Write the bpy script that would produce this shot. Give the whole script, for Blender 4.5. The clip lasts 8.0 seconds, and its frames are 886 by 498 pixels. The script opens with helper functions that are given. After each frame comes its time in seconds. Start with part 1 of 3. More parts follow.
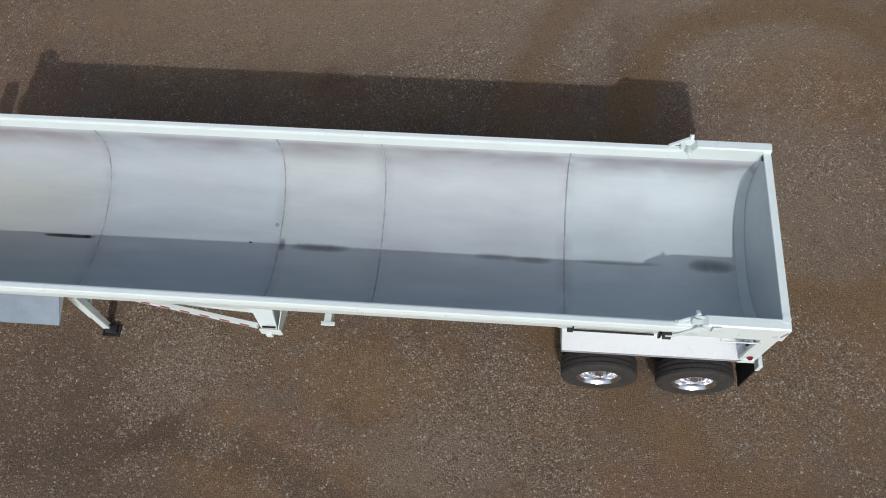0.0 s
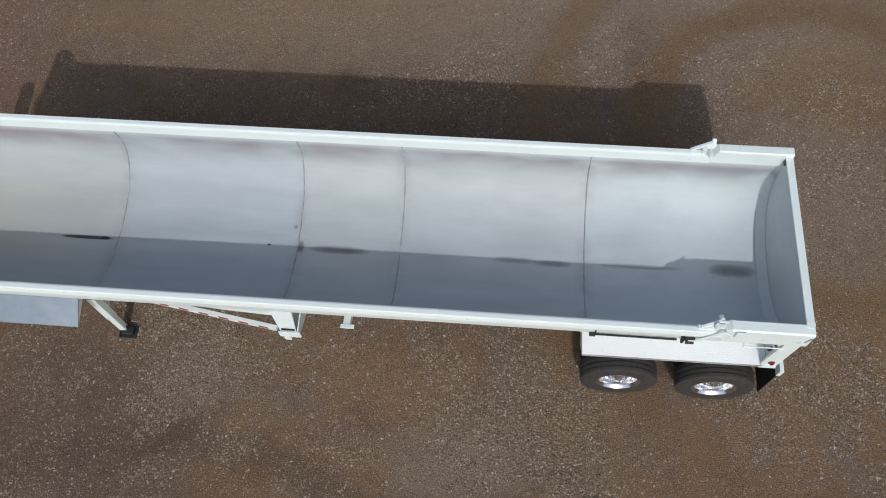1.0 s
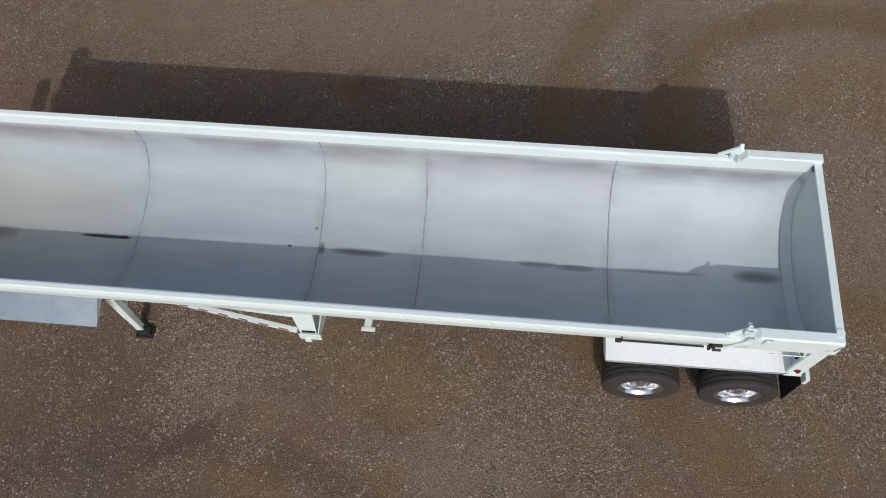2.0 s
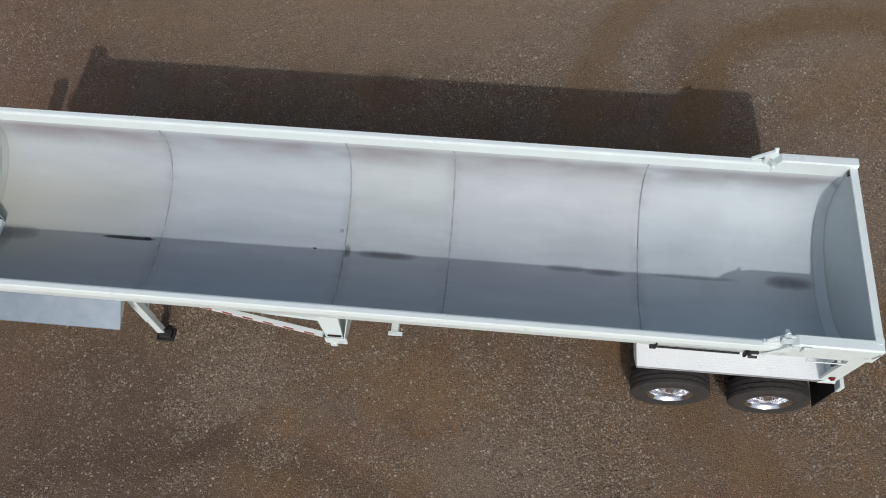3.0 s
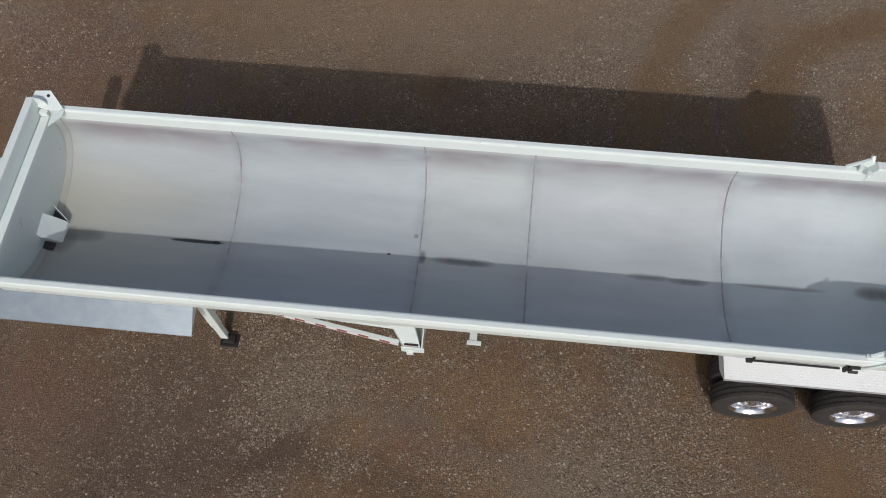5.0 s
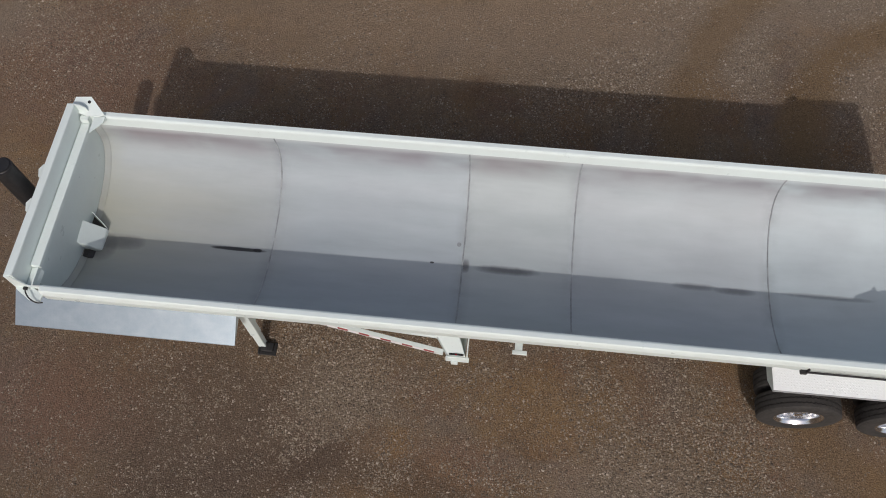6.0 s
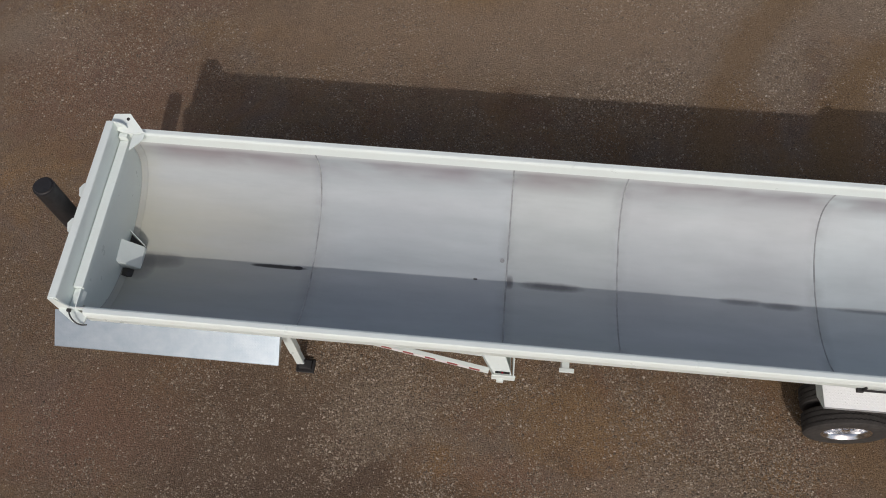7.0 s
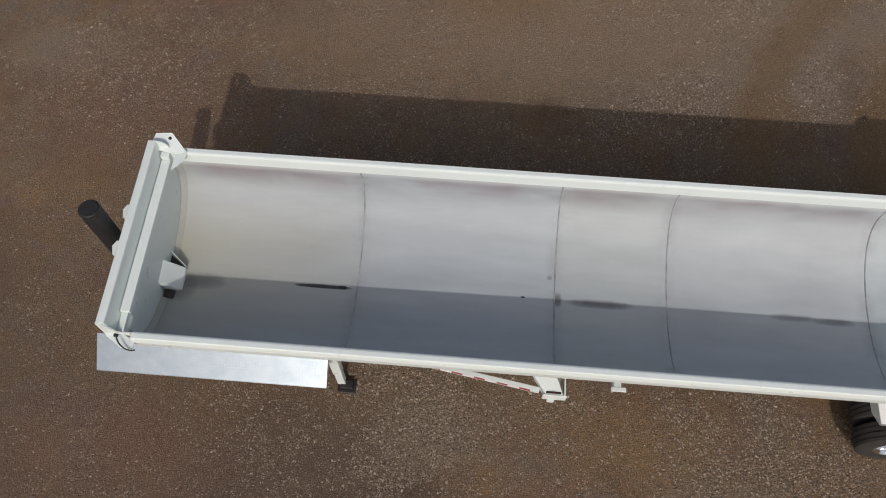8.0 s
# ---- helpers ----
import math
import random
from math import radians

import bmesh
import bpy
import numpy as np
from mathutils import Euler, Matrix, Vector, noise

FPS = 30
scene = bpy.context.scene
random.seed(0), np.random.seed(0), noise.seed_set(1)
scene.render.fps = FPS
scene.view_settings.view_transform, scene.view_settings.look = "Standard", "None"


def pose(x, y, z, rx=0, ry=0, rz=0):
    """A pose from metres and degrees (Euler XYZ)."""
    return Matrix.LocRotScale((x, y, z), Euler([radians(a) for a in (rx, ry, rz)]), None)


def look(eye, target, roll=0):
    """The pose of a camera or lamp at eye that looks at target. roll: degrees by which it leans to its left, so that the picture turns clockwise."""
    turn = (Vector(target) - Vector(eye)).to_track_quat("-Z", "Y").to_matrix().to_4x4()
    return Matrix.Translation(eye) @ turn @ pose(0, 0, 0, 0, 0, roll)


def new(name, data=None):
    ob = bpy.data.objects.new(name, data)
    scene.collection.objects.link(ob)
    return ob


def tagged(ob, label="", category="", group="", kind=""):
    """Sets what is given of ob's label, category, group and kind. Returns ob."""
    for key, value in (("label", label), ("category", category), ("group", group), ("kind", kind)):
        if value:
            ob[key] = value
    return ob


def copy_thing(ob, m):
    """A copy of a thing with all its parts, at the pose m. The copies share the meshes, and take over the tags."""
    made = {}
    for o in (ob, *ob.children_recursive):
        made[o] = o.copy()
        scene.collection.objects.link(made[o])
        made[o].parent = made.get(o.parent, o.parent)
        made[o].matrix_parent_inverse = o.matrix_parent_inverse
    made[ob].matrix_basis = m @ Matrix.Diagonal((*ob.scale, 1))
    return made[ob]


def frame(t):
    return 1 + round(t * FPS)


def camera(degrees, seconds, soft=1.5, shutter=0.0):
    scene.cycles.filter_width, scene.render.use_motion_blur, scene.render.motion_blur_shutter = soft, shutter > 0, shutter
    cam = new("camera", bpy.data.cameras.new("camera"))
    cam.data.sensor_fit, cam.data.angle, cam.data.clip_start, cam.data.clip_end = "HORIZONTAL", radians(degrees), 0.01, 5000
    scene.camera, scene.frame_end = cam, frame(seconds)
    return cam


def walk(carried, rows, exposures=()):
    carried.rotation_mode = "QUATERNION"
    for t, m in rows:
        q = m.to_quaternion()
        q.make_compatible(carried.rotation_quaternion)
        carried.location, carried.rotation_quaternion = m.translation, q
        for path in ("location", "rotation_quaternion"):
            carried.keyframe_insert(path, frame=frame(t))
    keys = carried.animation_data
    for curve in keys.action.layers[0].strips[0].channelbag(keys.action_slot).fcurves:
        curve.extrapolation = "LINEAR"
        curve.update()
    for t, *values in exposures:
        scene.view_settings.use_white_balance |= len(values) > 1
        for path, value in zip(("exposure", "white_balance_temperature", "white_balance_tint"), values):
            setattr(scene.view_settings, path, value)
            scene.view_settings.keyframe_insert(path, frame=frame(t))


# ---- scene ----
# ---------------------------------------------------------------- camera
cam = camera(57.5, 8.0, soft=1.0)
PATH = [
    (0, (2.061, -4.526, 10.892), (1.947, -3.653, 9.096), -3.5),
    (0.5, (1.943, -4.517, 10.879), (1.828, -3.642, 9.084), -3.4),
    (1, (1.819, -4.507, 10.882), (1.702, -3.632, 9.087), -3.4),
    (1.5, (1.685, -4.479, 10.866), (1.566, -3.605, 9.071), -3.2),
    (3, (1.154, -4.403, 10.719), (1.038, -3.525, 8.925), -2.4),
    (3.5, (0.918, -4.362, 10.672), (0.803, -3.489, 8.877), -2.3),
    (4, (0.68, -4.346, 10.595), (0.565, -3.473, 8.799), -2.1),
    (4.5, (0.425, -4.317, 10.554), (0.309, -3.444, 8.759), -2.0),
    (6, (-0.428, -4.183, 10.512), (-0.539, -3.313, 8.715), -1.5),
    (6.5, (-0.732, -4.132, 10.501), (-0.838, -3.258, 8.705), -1.4),
    (7, (-1.041, -4.016, 10.501), (-1.141, -3.143, 8.704), -1.2),
    (7.5, (-1.374, -3.93, 10.471), (-1.465, -3.051, 8.677), -0.9),
    (8, (-1.728, -3.839, 10.456), (-1.809, -2.959, 8.662), -0.6),
]
walk(cam, [(t, look(eye, target, roll)) for t, eye, target, roll in PATH],
     exposures=[(0.0, -0.72, 6000, 10), (3.0, -0.79, 6080, 11), (4.5, -0.86, 6230, 12), (6.0, -0.91, 6390, 13.2), (8.0, -0.93, 6570, 14.2)])

# ---------------------------------------------------------------- daylight
SUN_WAY = Vector((-0.084, 1.0, -0.878))
world = bpy.data.worlds.new("sky")
scene.world = world
world.use_nodes = True
wn = world.node_tree
sky = wn.nodes.new("ShaderNodeTexSky")
sky.sky_type = "NISHITA"
sky.sun_disc = False
sky.sun_elevation = radians(41)
sky.sun_rotation = radians(175)
sky.dust_density = 4.0
sky.ozone_density = 0.6
haze = wn.nodes.new("ShaderNodeHueSaturation")
haze.inputs["Saturation"].default_value = 0.80
wn.links.new(sky.outputs[0], haze.inputs["Color"])
wn.links.new(haze.outputs[0], wn.nodes["Background"].inputs[0])
wn.nodes["Background"].inputs[1].default_value = 0.185
sun = new("sun", bpy.data.lights.new("sun", "SUN"))
sun.data.energy, sun.data.angle, sun.data.color = 3.1, radians(0.5), (1.0, 0.965, 0.92)
sun.rotation_euler = SUN_WAY.to_track_quat("-Z", "Y").to_euler()


# ---------------------------------------------------------------- materials
class Nodes:
    """A small builder for node materials."""

    def __init__(self, name):
        self.mat = bpy.data.materials.new(name)
        self.mat.use_nodes = True
        self.tree = self.mat.node_tree
        self.bsdf = self.tree.nodes["Principled BSDF"]
        self.coords = self.tree.nodes.new("ShaderNodeTexCoord").outputs["Object"]

    def add(self, kind, **values):
        node = self.tree.nodes.new(kind)
        for key, value in values.items():
            node.inputs[key].default_value = value
        return node

    def link(self, a, b):
        self.tree.links.new(a, b)

    def mapped(self, scale=(1, 1, 1), shift=(0, 0, 0), turn=0.0):
        m = self.add("ShaderNodeMapping")
        m.inputs["Scale"].default_value, m.inputs["Location"].default_value = scale, shift
        m.inputs["Rotation"].default_value = (0, 0, turn)
        self.link(self.coords, m.inputs[0])
        return m.outputs[0]

    def noise(self, scale, detail=3.0, rough=0.6, where=None, distort=0.0):
        n = self.add("ShaderNodeTexNoise", Scale=scale, Detail=detail, Roughness=rough, Distortion=distort)
        self.link(where or self.coords, n.inputs["Vector"])
        return n.outputs["Fac"]

    def ramp(self, source, stops):
        r = self.add("ShaderNodeValToRGB")
        ends = r.color_ramp.elements
        while len(ends) < len(stops):
            ends.new(0.5)
        for e, (at, c) in zip(ends, stops):
            e.position = at
            e.color = (*c, 1) if isinstance(c, tuple) else (c, c, c, 1)
        self.link(source, r.inputs[0])
        return r.outputs[0]

    def mix(self, factor, a, b, mode="MIX"):
        m = self.tree.nodes.new("ShaderNodeMix")
        m.data_type, m.blend_type = "RGBA", mode
        for source, socket in ((factor, m.inputs[0]), (a, m.inputs[6]), (b, m.inputs[7])):
            if isinstance(source, (int, float)):
                socket.default_value = source
            elif isinstance(source, tuple):
                socket.default_value = (*source, 1)
            else:
                self.link(source, socket)
        return m.outputs[2]

    def math(self, op, a, b):
        m = self.tree.nodes.new("ShaderNodeMath")
        m.operation = op
        for source, socket in ((a, m.inputs[0]), (b, m.inputs[1])):
            if isinstance(source, (int, float)):
                socket.default_value = source
            else:
                self.link(source, socket)
        return m.outputs[0]

    def bump(self, source, strength, distance, under=None):
        b = self.add("ShaderNodeBump", Strength=strength, Distance=distance)
        self.link(source, b.inputs["Height"])
        if under is not None:
            self.link(under, b.inputs["Normal"])
        self.link(b.outputs[0], self.bsdf.inputs["Normal"])
        return b.outputs[0]

    def finish(self, colour, roughness, metal=0.0, specular=0.5):
        for source, key in ((colour, "Base Color"), (roughness, "Roughness"), (metal, "Metallic")):
            if isinstance(source, tuple):
                self.bsdf.inputs[key].default_value = (*source, 1)
            elif isinstance(source, (int, float)):
                self.bsdf.inputs[key].default_value = source
            else:
                self.link(source, self.bsdf.inputs[key])
        self.bsdf.inputs["Specular IOR Level"].default_value = specular
        return self.mat


def paint(name, base, dirt, rough=0.35, amount=0.25):
    """Gloss paint with faint dust and an orange-peel skin."""
    n = Nodes(name)
    stain = n.ramp(n.noise(1.7, 5.0, 0.65), [(0.42, 0.0), (0.8, 1.0)])
    speck = n.ramp(n.noise(38.0, 3.0, 0.7), [(0.5, 0.0), (0.75, 1.0)])
    both = n.math("MULTIPLY", n.math("ADD", stain, n.math("MULTIPLY", speck, 0.35)), amount)
    n.bump(n.noise(220.0, 2.0), 0.05, 0.002)
    return n.finish(n.mix(both, base, dirt), n.ramp(n.noise(6.0, 4.0), [(0.3, rough - 0.08), (0.75, rough + 0.15)]))


def make_ground():
    """Packed brown earth with gravel worked in, faint turning marks of wheels and greyer stony patches."""
    n = Nodes("gravel_yard")

    def ring(x, y, radius, width):
        away = n.tree.nodes.new("ShaderNodeVectorMath")
        away.operation = "SUBTRACT"
        away.inputs[1].default_value = (x, y, 0)
        n.link(n.coords, away.inputs[0])
        size = n.tree.nodes.new("ShaderNodeVectorMath")
        size.operation = "LENGTH"
        n.link(away.outputs[0], size.inputs[0])
        wavy = n.math("ADD", size.outputs["Value"], n.math("MULTIPLY", n.noise(1.6, 4.0, 0.7), 0.5))
        off = n.math("ABSOLUTE", n.math("SUBTRACT", wavy, radius + 0.25), 0.0)
        return n.ramp(n.math("DIVIDE", off, width), [(0.35, 1.0), (1.0, 0.0)])

    def blot(cx, cy, hx, hy):
        """A soft uneven patch."""
        u = n.math("DIVIDE", n.math("SUBTRACT", east, cx), hx)
        v = n.math("DIVIDE", n.math("SUBTRACT", north, cy), hy)
        far = n.math("ADD", n.math("MULTIPLY", u, u), n.math("MULTIPLY", v, v))
        far = n.math("ADD", far, n.math("MULTIPLY", n.math("SUBTRACT", ragged, 0.5), 2.6))
        return n.ramp(n.math("MULTIPLY", far, 0.4), [(0.05, 1.0), (0.75, 0.0)])

    axes = n.add("ShaderNodeSeparateXYZ")
    n.link(n.coords, axes.inputs[0])
    east, north, _ = axes.outputs
    ragged = n.noise(1.4, 6.0, 0.7)
    grit = n.noise(48.0, 5.0, 0.8)
    stones = n.add("ShaderNodeTexVoronoi", Scale=74.0)
    n.link(n.coords, stones.inputs["Vector"])
    broad = n.noise(0.5, 5.0, 0.6, distort=0.8)
    mid = n.noise(1.7, 6.0, 0.68, n.mapped((1.0, 0.55, 1.0), turn=0.6))
    stony = n.ramp(mid, [(0.36, 0.0), (0.64, 0.8)])
    base = n.ramp(broad, [(0.32, (0.182, 0.128, 0.084)), (0.5, (0.215, 0.145, 0.084)), (0.68, (0.245, 0.154, 0.079))])
    base = n.mix(stony, base, (0.238, 0.180, 0.126))
    base = n.mix(n.ramp(n.noise(1.1, 4.0, 0.6, n.mapped((1, 1, 1), (7.3, 2.1, 0))), [(0.50, 0.0), (0.68, 0.75)]), base, (0.161, 0.102, 0.064))
    # clods and damp spots of ochre, red-brown and grey-violet earth
    for scale, shift, colour, low, weight in ((0.9, 3.1, (0.285, 0.168, 0.077), 0.54, 0.5), (1.3, 11.7, (0.211, 0.134, 0.093), 0.53, 0.7), (2.6, 5.3, (0.242, 0.156, 0.084), 0.55, 0.5), (0.75, 19.4, (0.195, 0.157, 0.130), 0.55, 0.7)):
        spot = n.noise(scale, 6.0, 0.68, n.mapped((1, 1, 1), (shift, shift * 0.6, 0)), 0.6)
        base = n.mix(n.ramp(spot, [(low - 0.04, 0.0), (low + 0.12, weight)]), base, colour)
    TAN, EARTH, PALE, DARK = (0.306, 0.218, 0.142), (0.271, 0.165, 0.073), (0.284, 0.223, 0.163), (0.142, 0.101, 0.072)
    for colour, weight, spots in ((DARK, 0.58, ((-4.8, -2.1, 2.4, 1.2), (-3.6, -1.9, 1.5, 0.9), (-2.6, -2.9, 1.6, 0.6), (-9.5, -1.0, 2.5, 2.0), (-4.6, 6.0, 2.2, 0.8))),
                                  (PALE, 0.72, ((2.4, 5.6, 1.4, 1.2), (-2.2, -1.4, 0.6, 0.5), (1.6, -2.3, 0.9, 0.5), (3.45, 4.9, 0.40, 1.0), (5.3, 4.5, 0.3, 0.6), (0.6, 5.0, 2.6, 0.9), (6.3, 5.3, 1.8, 1.2), (4.0, 6.2, 2.5, 0.6), (-8.6, 4.4, 1.0, 0.5), (6.7, 2.0, 1.2, 1.6))),
                                  (TAN, 0.8, ((-2.8, 5.2, 2.6, 1.3), (0.3, 5.8, 2.2, 1.2))),
                                  ((0.220, 0.134, 0.092), 0.7, ((-7.2, 3.6, 1.6, 1.2), (-6.4, 6.0, 1.2, 0.8), (-6.2, -1.9, 1.3, 0.7), (-0.6, -2.2, 0.7, 0.35), (4.6, -2.6, 0.8, 0.4))),
                                  (EARTH, 0.45, ((-1.6, 6.2, 0.9, 0.6), (0.5, -1.2, 1.0, 0.45), (6.7, -0.6, 1.2, 1.1), (-1.2, -2.6, 0.9, 0.5), (7.4, 4.2, 1.4, 0.9)))):
        for spot in spots:
            base = n.mix(n.math("MULTIPLY", blot(*spot), weight), base, colour)
    # a scraped mark across the stones
    c, d = math.cos(0.62), math.sin(0.62)
    along = n.math("ADD", n.math("MULTIPLY", n.math("SUBTRACT", east, -2.4), c / 0.85), n.math("MULTIPLY", n.math("SUBTRACT", north, -2.3), d / 0.85))
    across = n.math("ADD", n.math("MULTIPLY", n.math("SUBTRACT", east, -2.4), -d / 0.14), n.math("MULTIPLY", n.math("SUBTRACT", north, -2.3), c / 0.14))
    far = n.math("ADD", n.math("MULTIPLY", along, along), n.math("MULTIPLY", across, across))
    far = n.math("ADD", far, n.math("MULTIPLY", n.math("SUBTRACT", ragged, 0.5), 2.0))
    base = n.mix(n.ramp(n.math("MULTIPLY", far, 0.4), [(0.05, 0.55), (0.7, 0.0)]), base, (0.126, 0.084, 0.056))
    base = n.mix(n.math("MULTIPLY", ring(6.9, 3.0, 2.75, 0.5), 0.8), base, (0.215, 0.140, 0.071))
    base = n.mix(n.math("MULTIPLY", ring(8.0, 2.6, 5.65, 0.5), 0.7), base, (0.223, 0.145, 0.076))
    base = n.mix(n.math("MULTIPLY", ring(-2.2, -6.6, 4.3, 0.35), 0.6), base, (0.118, 0.083, 0.059))
    fine = n.ramp(grit, [(0.28, 0.36), (0.5, 0.90), (0.72, 1.55)])
    base = n.mix(0.5, base, fine, "MULTIPLY")
    cell = n.ramp(stones.outputs["Color"], [(0.10, 0.26), (0.50, 0.80), (0.80, 1.2), (1.0, 1.9)])
    base = n.mix(n.math("ADD", n.math("MULTIPLY", stony, 0.5), 0.28), base, cell, "MULTIPLY")
    lump = n.math("ADD", n.math("MULTIPLY", grit, 1.2), n.math("MULTIPLY", stones.outputs["Distance"], -1.0))
    n.bump(lump, 1.0, 0.015)
    return n.finish(base, 0.93, 0.0, 0.2)


GROUND = make_ground()
WHITE = paint("white_trailer_paint", (0.692, 0.765, 0.734), (0.51, 0.50, 0.45), 0.34, 0.20)

# the trailer's white at about 0.72 of its value, for the rear wall
DARKER_WHITE = paint("darker_white_paint", (0.50, 0.548, 0.545), (0.36, 0.36, 0.34), 0.45, 0.30)
FENDER = paint("bright_white_plate", (0.87, 0.89, 0.88), (0.62, 0.61, 0.57), 0.34, 0.10)


def make_stones():
    n = Nodes("loose_stones")
    one = n.tree.nodes.new("ShaderNodeNewGeometry").outputs["Random Per Island"]
    colour = n.ramp(one, [(0.0, (0.050, 0.037, 0.027)), (0.30, (0.125, 0.088, 0.056)), (0.60, (0.22, 0.168, 0.118)), (0.86, (0.34, 0.278, 0.208)), (1.0, (0.50, 0.435, 0.350))])
    return n.finish(n.mix(0.2, colour, n.ramp(n.noise(120.0, 3.0), [(0.3, (0.10, 0.08, 0.06)), (0.7, (0.40, 0.34, 0.27))])), 0.85, 0.0, 0.3)


STONE = make_stones()


def make_tub_steel():
    """Grey tub paint, scuffed along its length, with rubbed dark smears under the rail, dents and dust in the bottom."""
    n = Nodes("scuffed_grey_tub_paint")
    along = n.mapped((0.30, 1.4, 1.4))
    streak = n.noise(2.4, 5.0, 0.6, along)
    cloud = n.noise(0.9, 4.0, 0.55)
    axes = n.add("ShaderNodeSeparateXYZ")
    n.link(n.coords, axes.inputs[0])
    x, y, z = axes.outputs
    base = n.ramp(streak, [(0.3, (0.328, 0.362, 0.368)), (0.5, (0.362, 0.396, 0.402)), (0.7, (0.392, 0.425, 0.430))])
    # the base colour gets lighter towards the rear end
    toward_rear = n.ramp(n.math("ADD", n.math("MULTIPLY", x, 0.1), 0.5), [(0.12, 0.0), (0.60, 0.25), (0.78, 0.35), (0.92, 0.8)])
    base = n.mix(toward_rear, base, (0.535, 0.590, 0.598))
    smear = n.math("MULTIPLY", n.ramp(n.noise(1.25, 2.0, 0.5, n.mapped((0.9, 0.4, 1.6), (3.1, 0, 0))), [(0.42, 0.0), (0.57, 0.8)]),
                   n.ramp(n.math("MULTIPLY", z, 0.4), [(0.70, 0.0), (0.81, 1.0), (0.93, 1.0)]))
    base = n.mix(smear, base, (0.278, 0.270, 0.284))
    blush = n.math("MULTIPLY", n.ramp(n.noise(0.7, 3.0, 0.5, n.mapped((0.55, 0.6, 1.0), (1.3, 0, 0))), [(0.50, 0.0), (0.68, 0.35)]),
                   n.ramp(n.math("MULTIPLY", z, 0.4), [(0.58, 0.0), (0.76, 1.0)]))
    base = n.mix(blush, base, (0.355, 0.305, 0.315))
    base = n.mix(n.ramp(cloud, [(0.42, 0.0), (0.7, 0.35)]), base, (0.328, 0.342, 0.358))
    # rubbed patches along the top of the far side: middle x, half length
    under = n.ramp(n.math("MULTIPLY", z, 0.4), [(0.70, 0.0), (0.83, 1.0)])
    for cx, hx, weight in ((-4.65, 0.55, 0.9), (-3.75, 0.5, 0.5), (-1.75, 0.7, 0.6), (-0.15, 0.55, 0.6), (1.35, 0.7, 0.5), (3.75, 0.4, 0.6), (4.75, 0.35, 0.5)):
        u = n.math("DIVIDE", n.math("SUBTRACT", x, cx), hx)
        u = n.math("ADD", n.math("MULTIPLY", u, u), n.math("MULTIPLY", n.math("SUBTRACT", n.noise(2.2, 3.0, 0.6), 0.5), 1.6))
        rub = n.math("MULTIPLY", n.math("MULTIPLY", n.ramp(n.math("MULTIPLY", u, 0.5), [(0.08, weight), (0.65, 0.0)]), under), n.math("GREATER_THAN", y, 0.0))
        base = n.mix(rub, base, (0.275, 0.246, 0.258))
    # the rolled plates between the seams differ a little in tone; fine scuffs run along them
    plates = n.ramp(n.math("DIVIDE", n.math("ADD", x, 6.0), 12.0), [(0.230, (0.98, 0.975, 0.985)), (0.237, (0.965, 0.985, 1.02)), (0.436, (0.965, 0.985, 1.02)), (0.440, (0.985, 0.98, 0.955)), (0.547, (0.985, 0.98, 0.955)), (0.551, (1.01, 0.99, 0.995)), (0.750, (1.01, 0.99, 0.995)), (0.754, (0.985, 1.02, 1.03))])
    base = n.mix(0.6, base, plates, "MULTIPLY")
    scuff = n.noise(7.0, 4.0, 0.6, n.mapped((0.22, 1.0, 1.0)))
    base = n.mix(0.3, base, n.ramp(scuff, [(0.3, 0.86), (0.5, 1.0), (0.7, 1.1)]), "MULTIPLY")
    for seam in (-3.15, -0.735, 0.625, 3.035):
        near = n.math("ABSOLUTE", n.math("SUBTRACT", x, seam), 0.0)
        grime = n.math("MULTIPLY", n.ramp(n.math("MULTIPLY", near, 4.0), [(0.05, 0.32), (0.55, 0.0)]), n.ramp(n.noise(2.6, 4.0, 0.6), [(0.4, 0.0), (0.6, 1.0)]))
        base = n.mix(grime, base, (0.19, 0.195, 0.20))
    # the rail's white paint fades into the grey below it
    fade = n.math("ADD", n.math("MULTIPLY", z, 0.4), n.math("MULTIPLY", n.math("SUBTRACT", n.noise(3.5, 4.0, 0.6, n.mapped((0.5, 1, 1))), 0.5), 0.035))
    base = n.mix(n.ramp(fade, [(0.845, 0.0), (0.905, 0.85)]), base, (0.62, 0.66, 0.65))
    # dust lying in the front of the bottom
    low = n.math("MULTIPLY", n.ramp(n.math("MULTIPLY", n.math("ADD", x, 6.0), 0.2), [(0.08, 1.0), (0.66, 0.0)]), n.ramp(n.math("MULTIPLY", z, 0.4), [(0.555, 1.0), (0.66, 0.0)]))
    low = n.math("MULTIPLY", low, n.ramp(n.noise(1.8, 5.0, 0.7, along), [(0.3, 0.5), (0.65, 1.0)]))
    base = n.mix(n.math("MULTIPLY", low, 0.7), base, (0.42, 0.398, 0.285))
    edge = n.math("MULTIPLY", n.ramp(n.math("MULTIPLY", n.math("ADD", x, 6.0), 0.2), [(0.09, 0.7), (0.17, 0.0)]), n.ramp(n.noise(3.0, 4.0, 0.6), [(0.35, 0.4), (0.6, 1.0)]))
    base = n.mix(edge, base, (0.42, 0.42, 0.35))
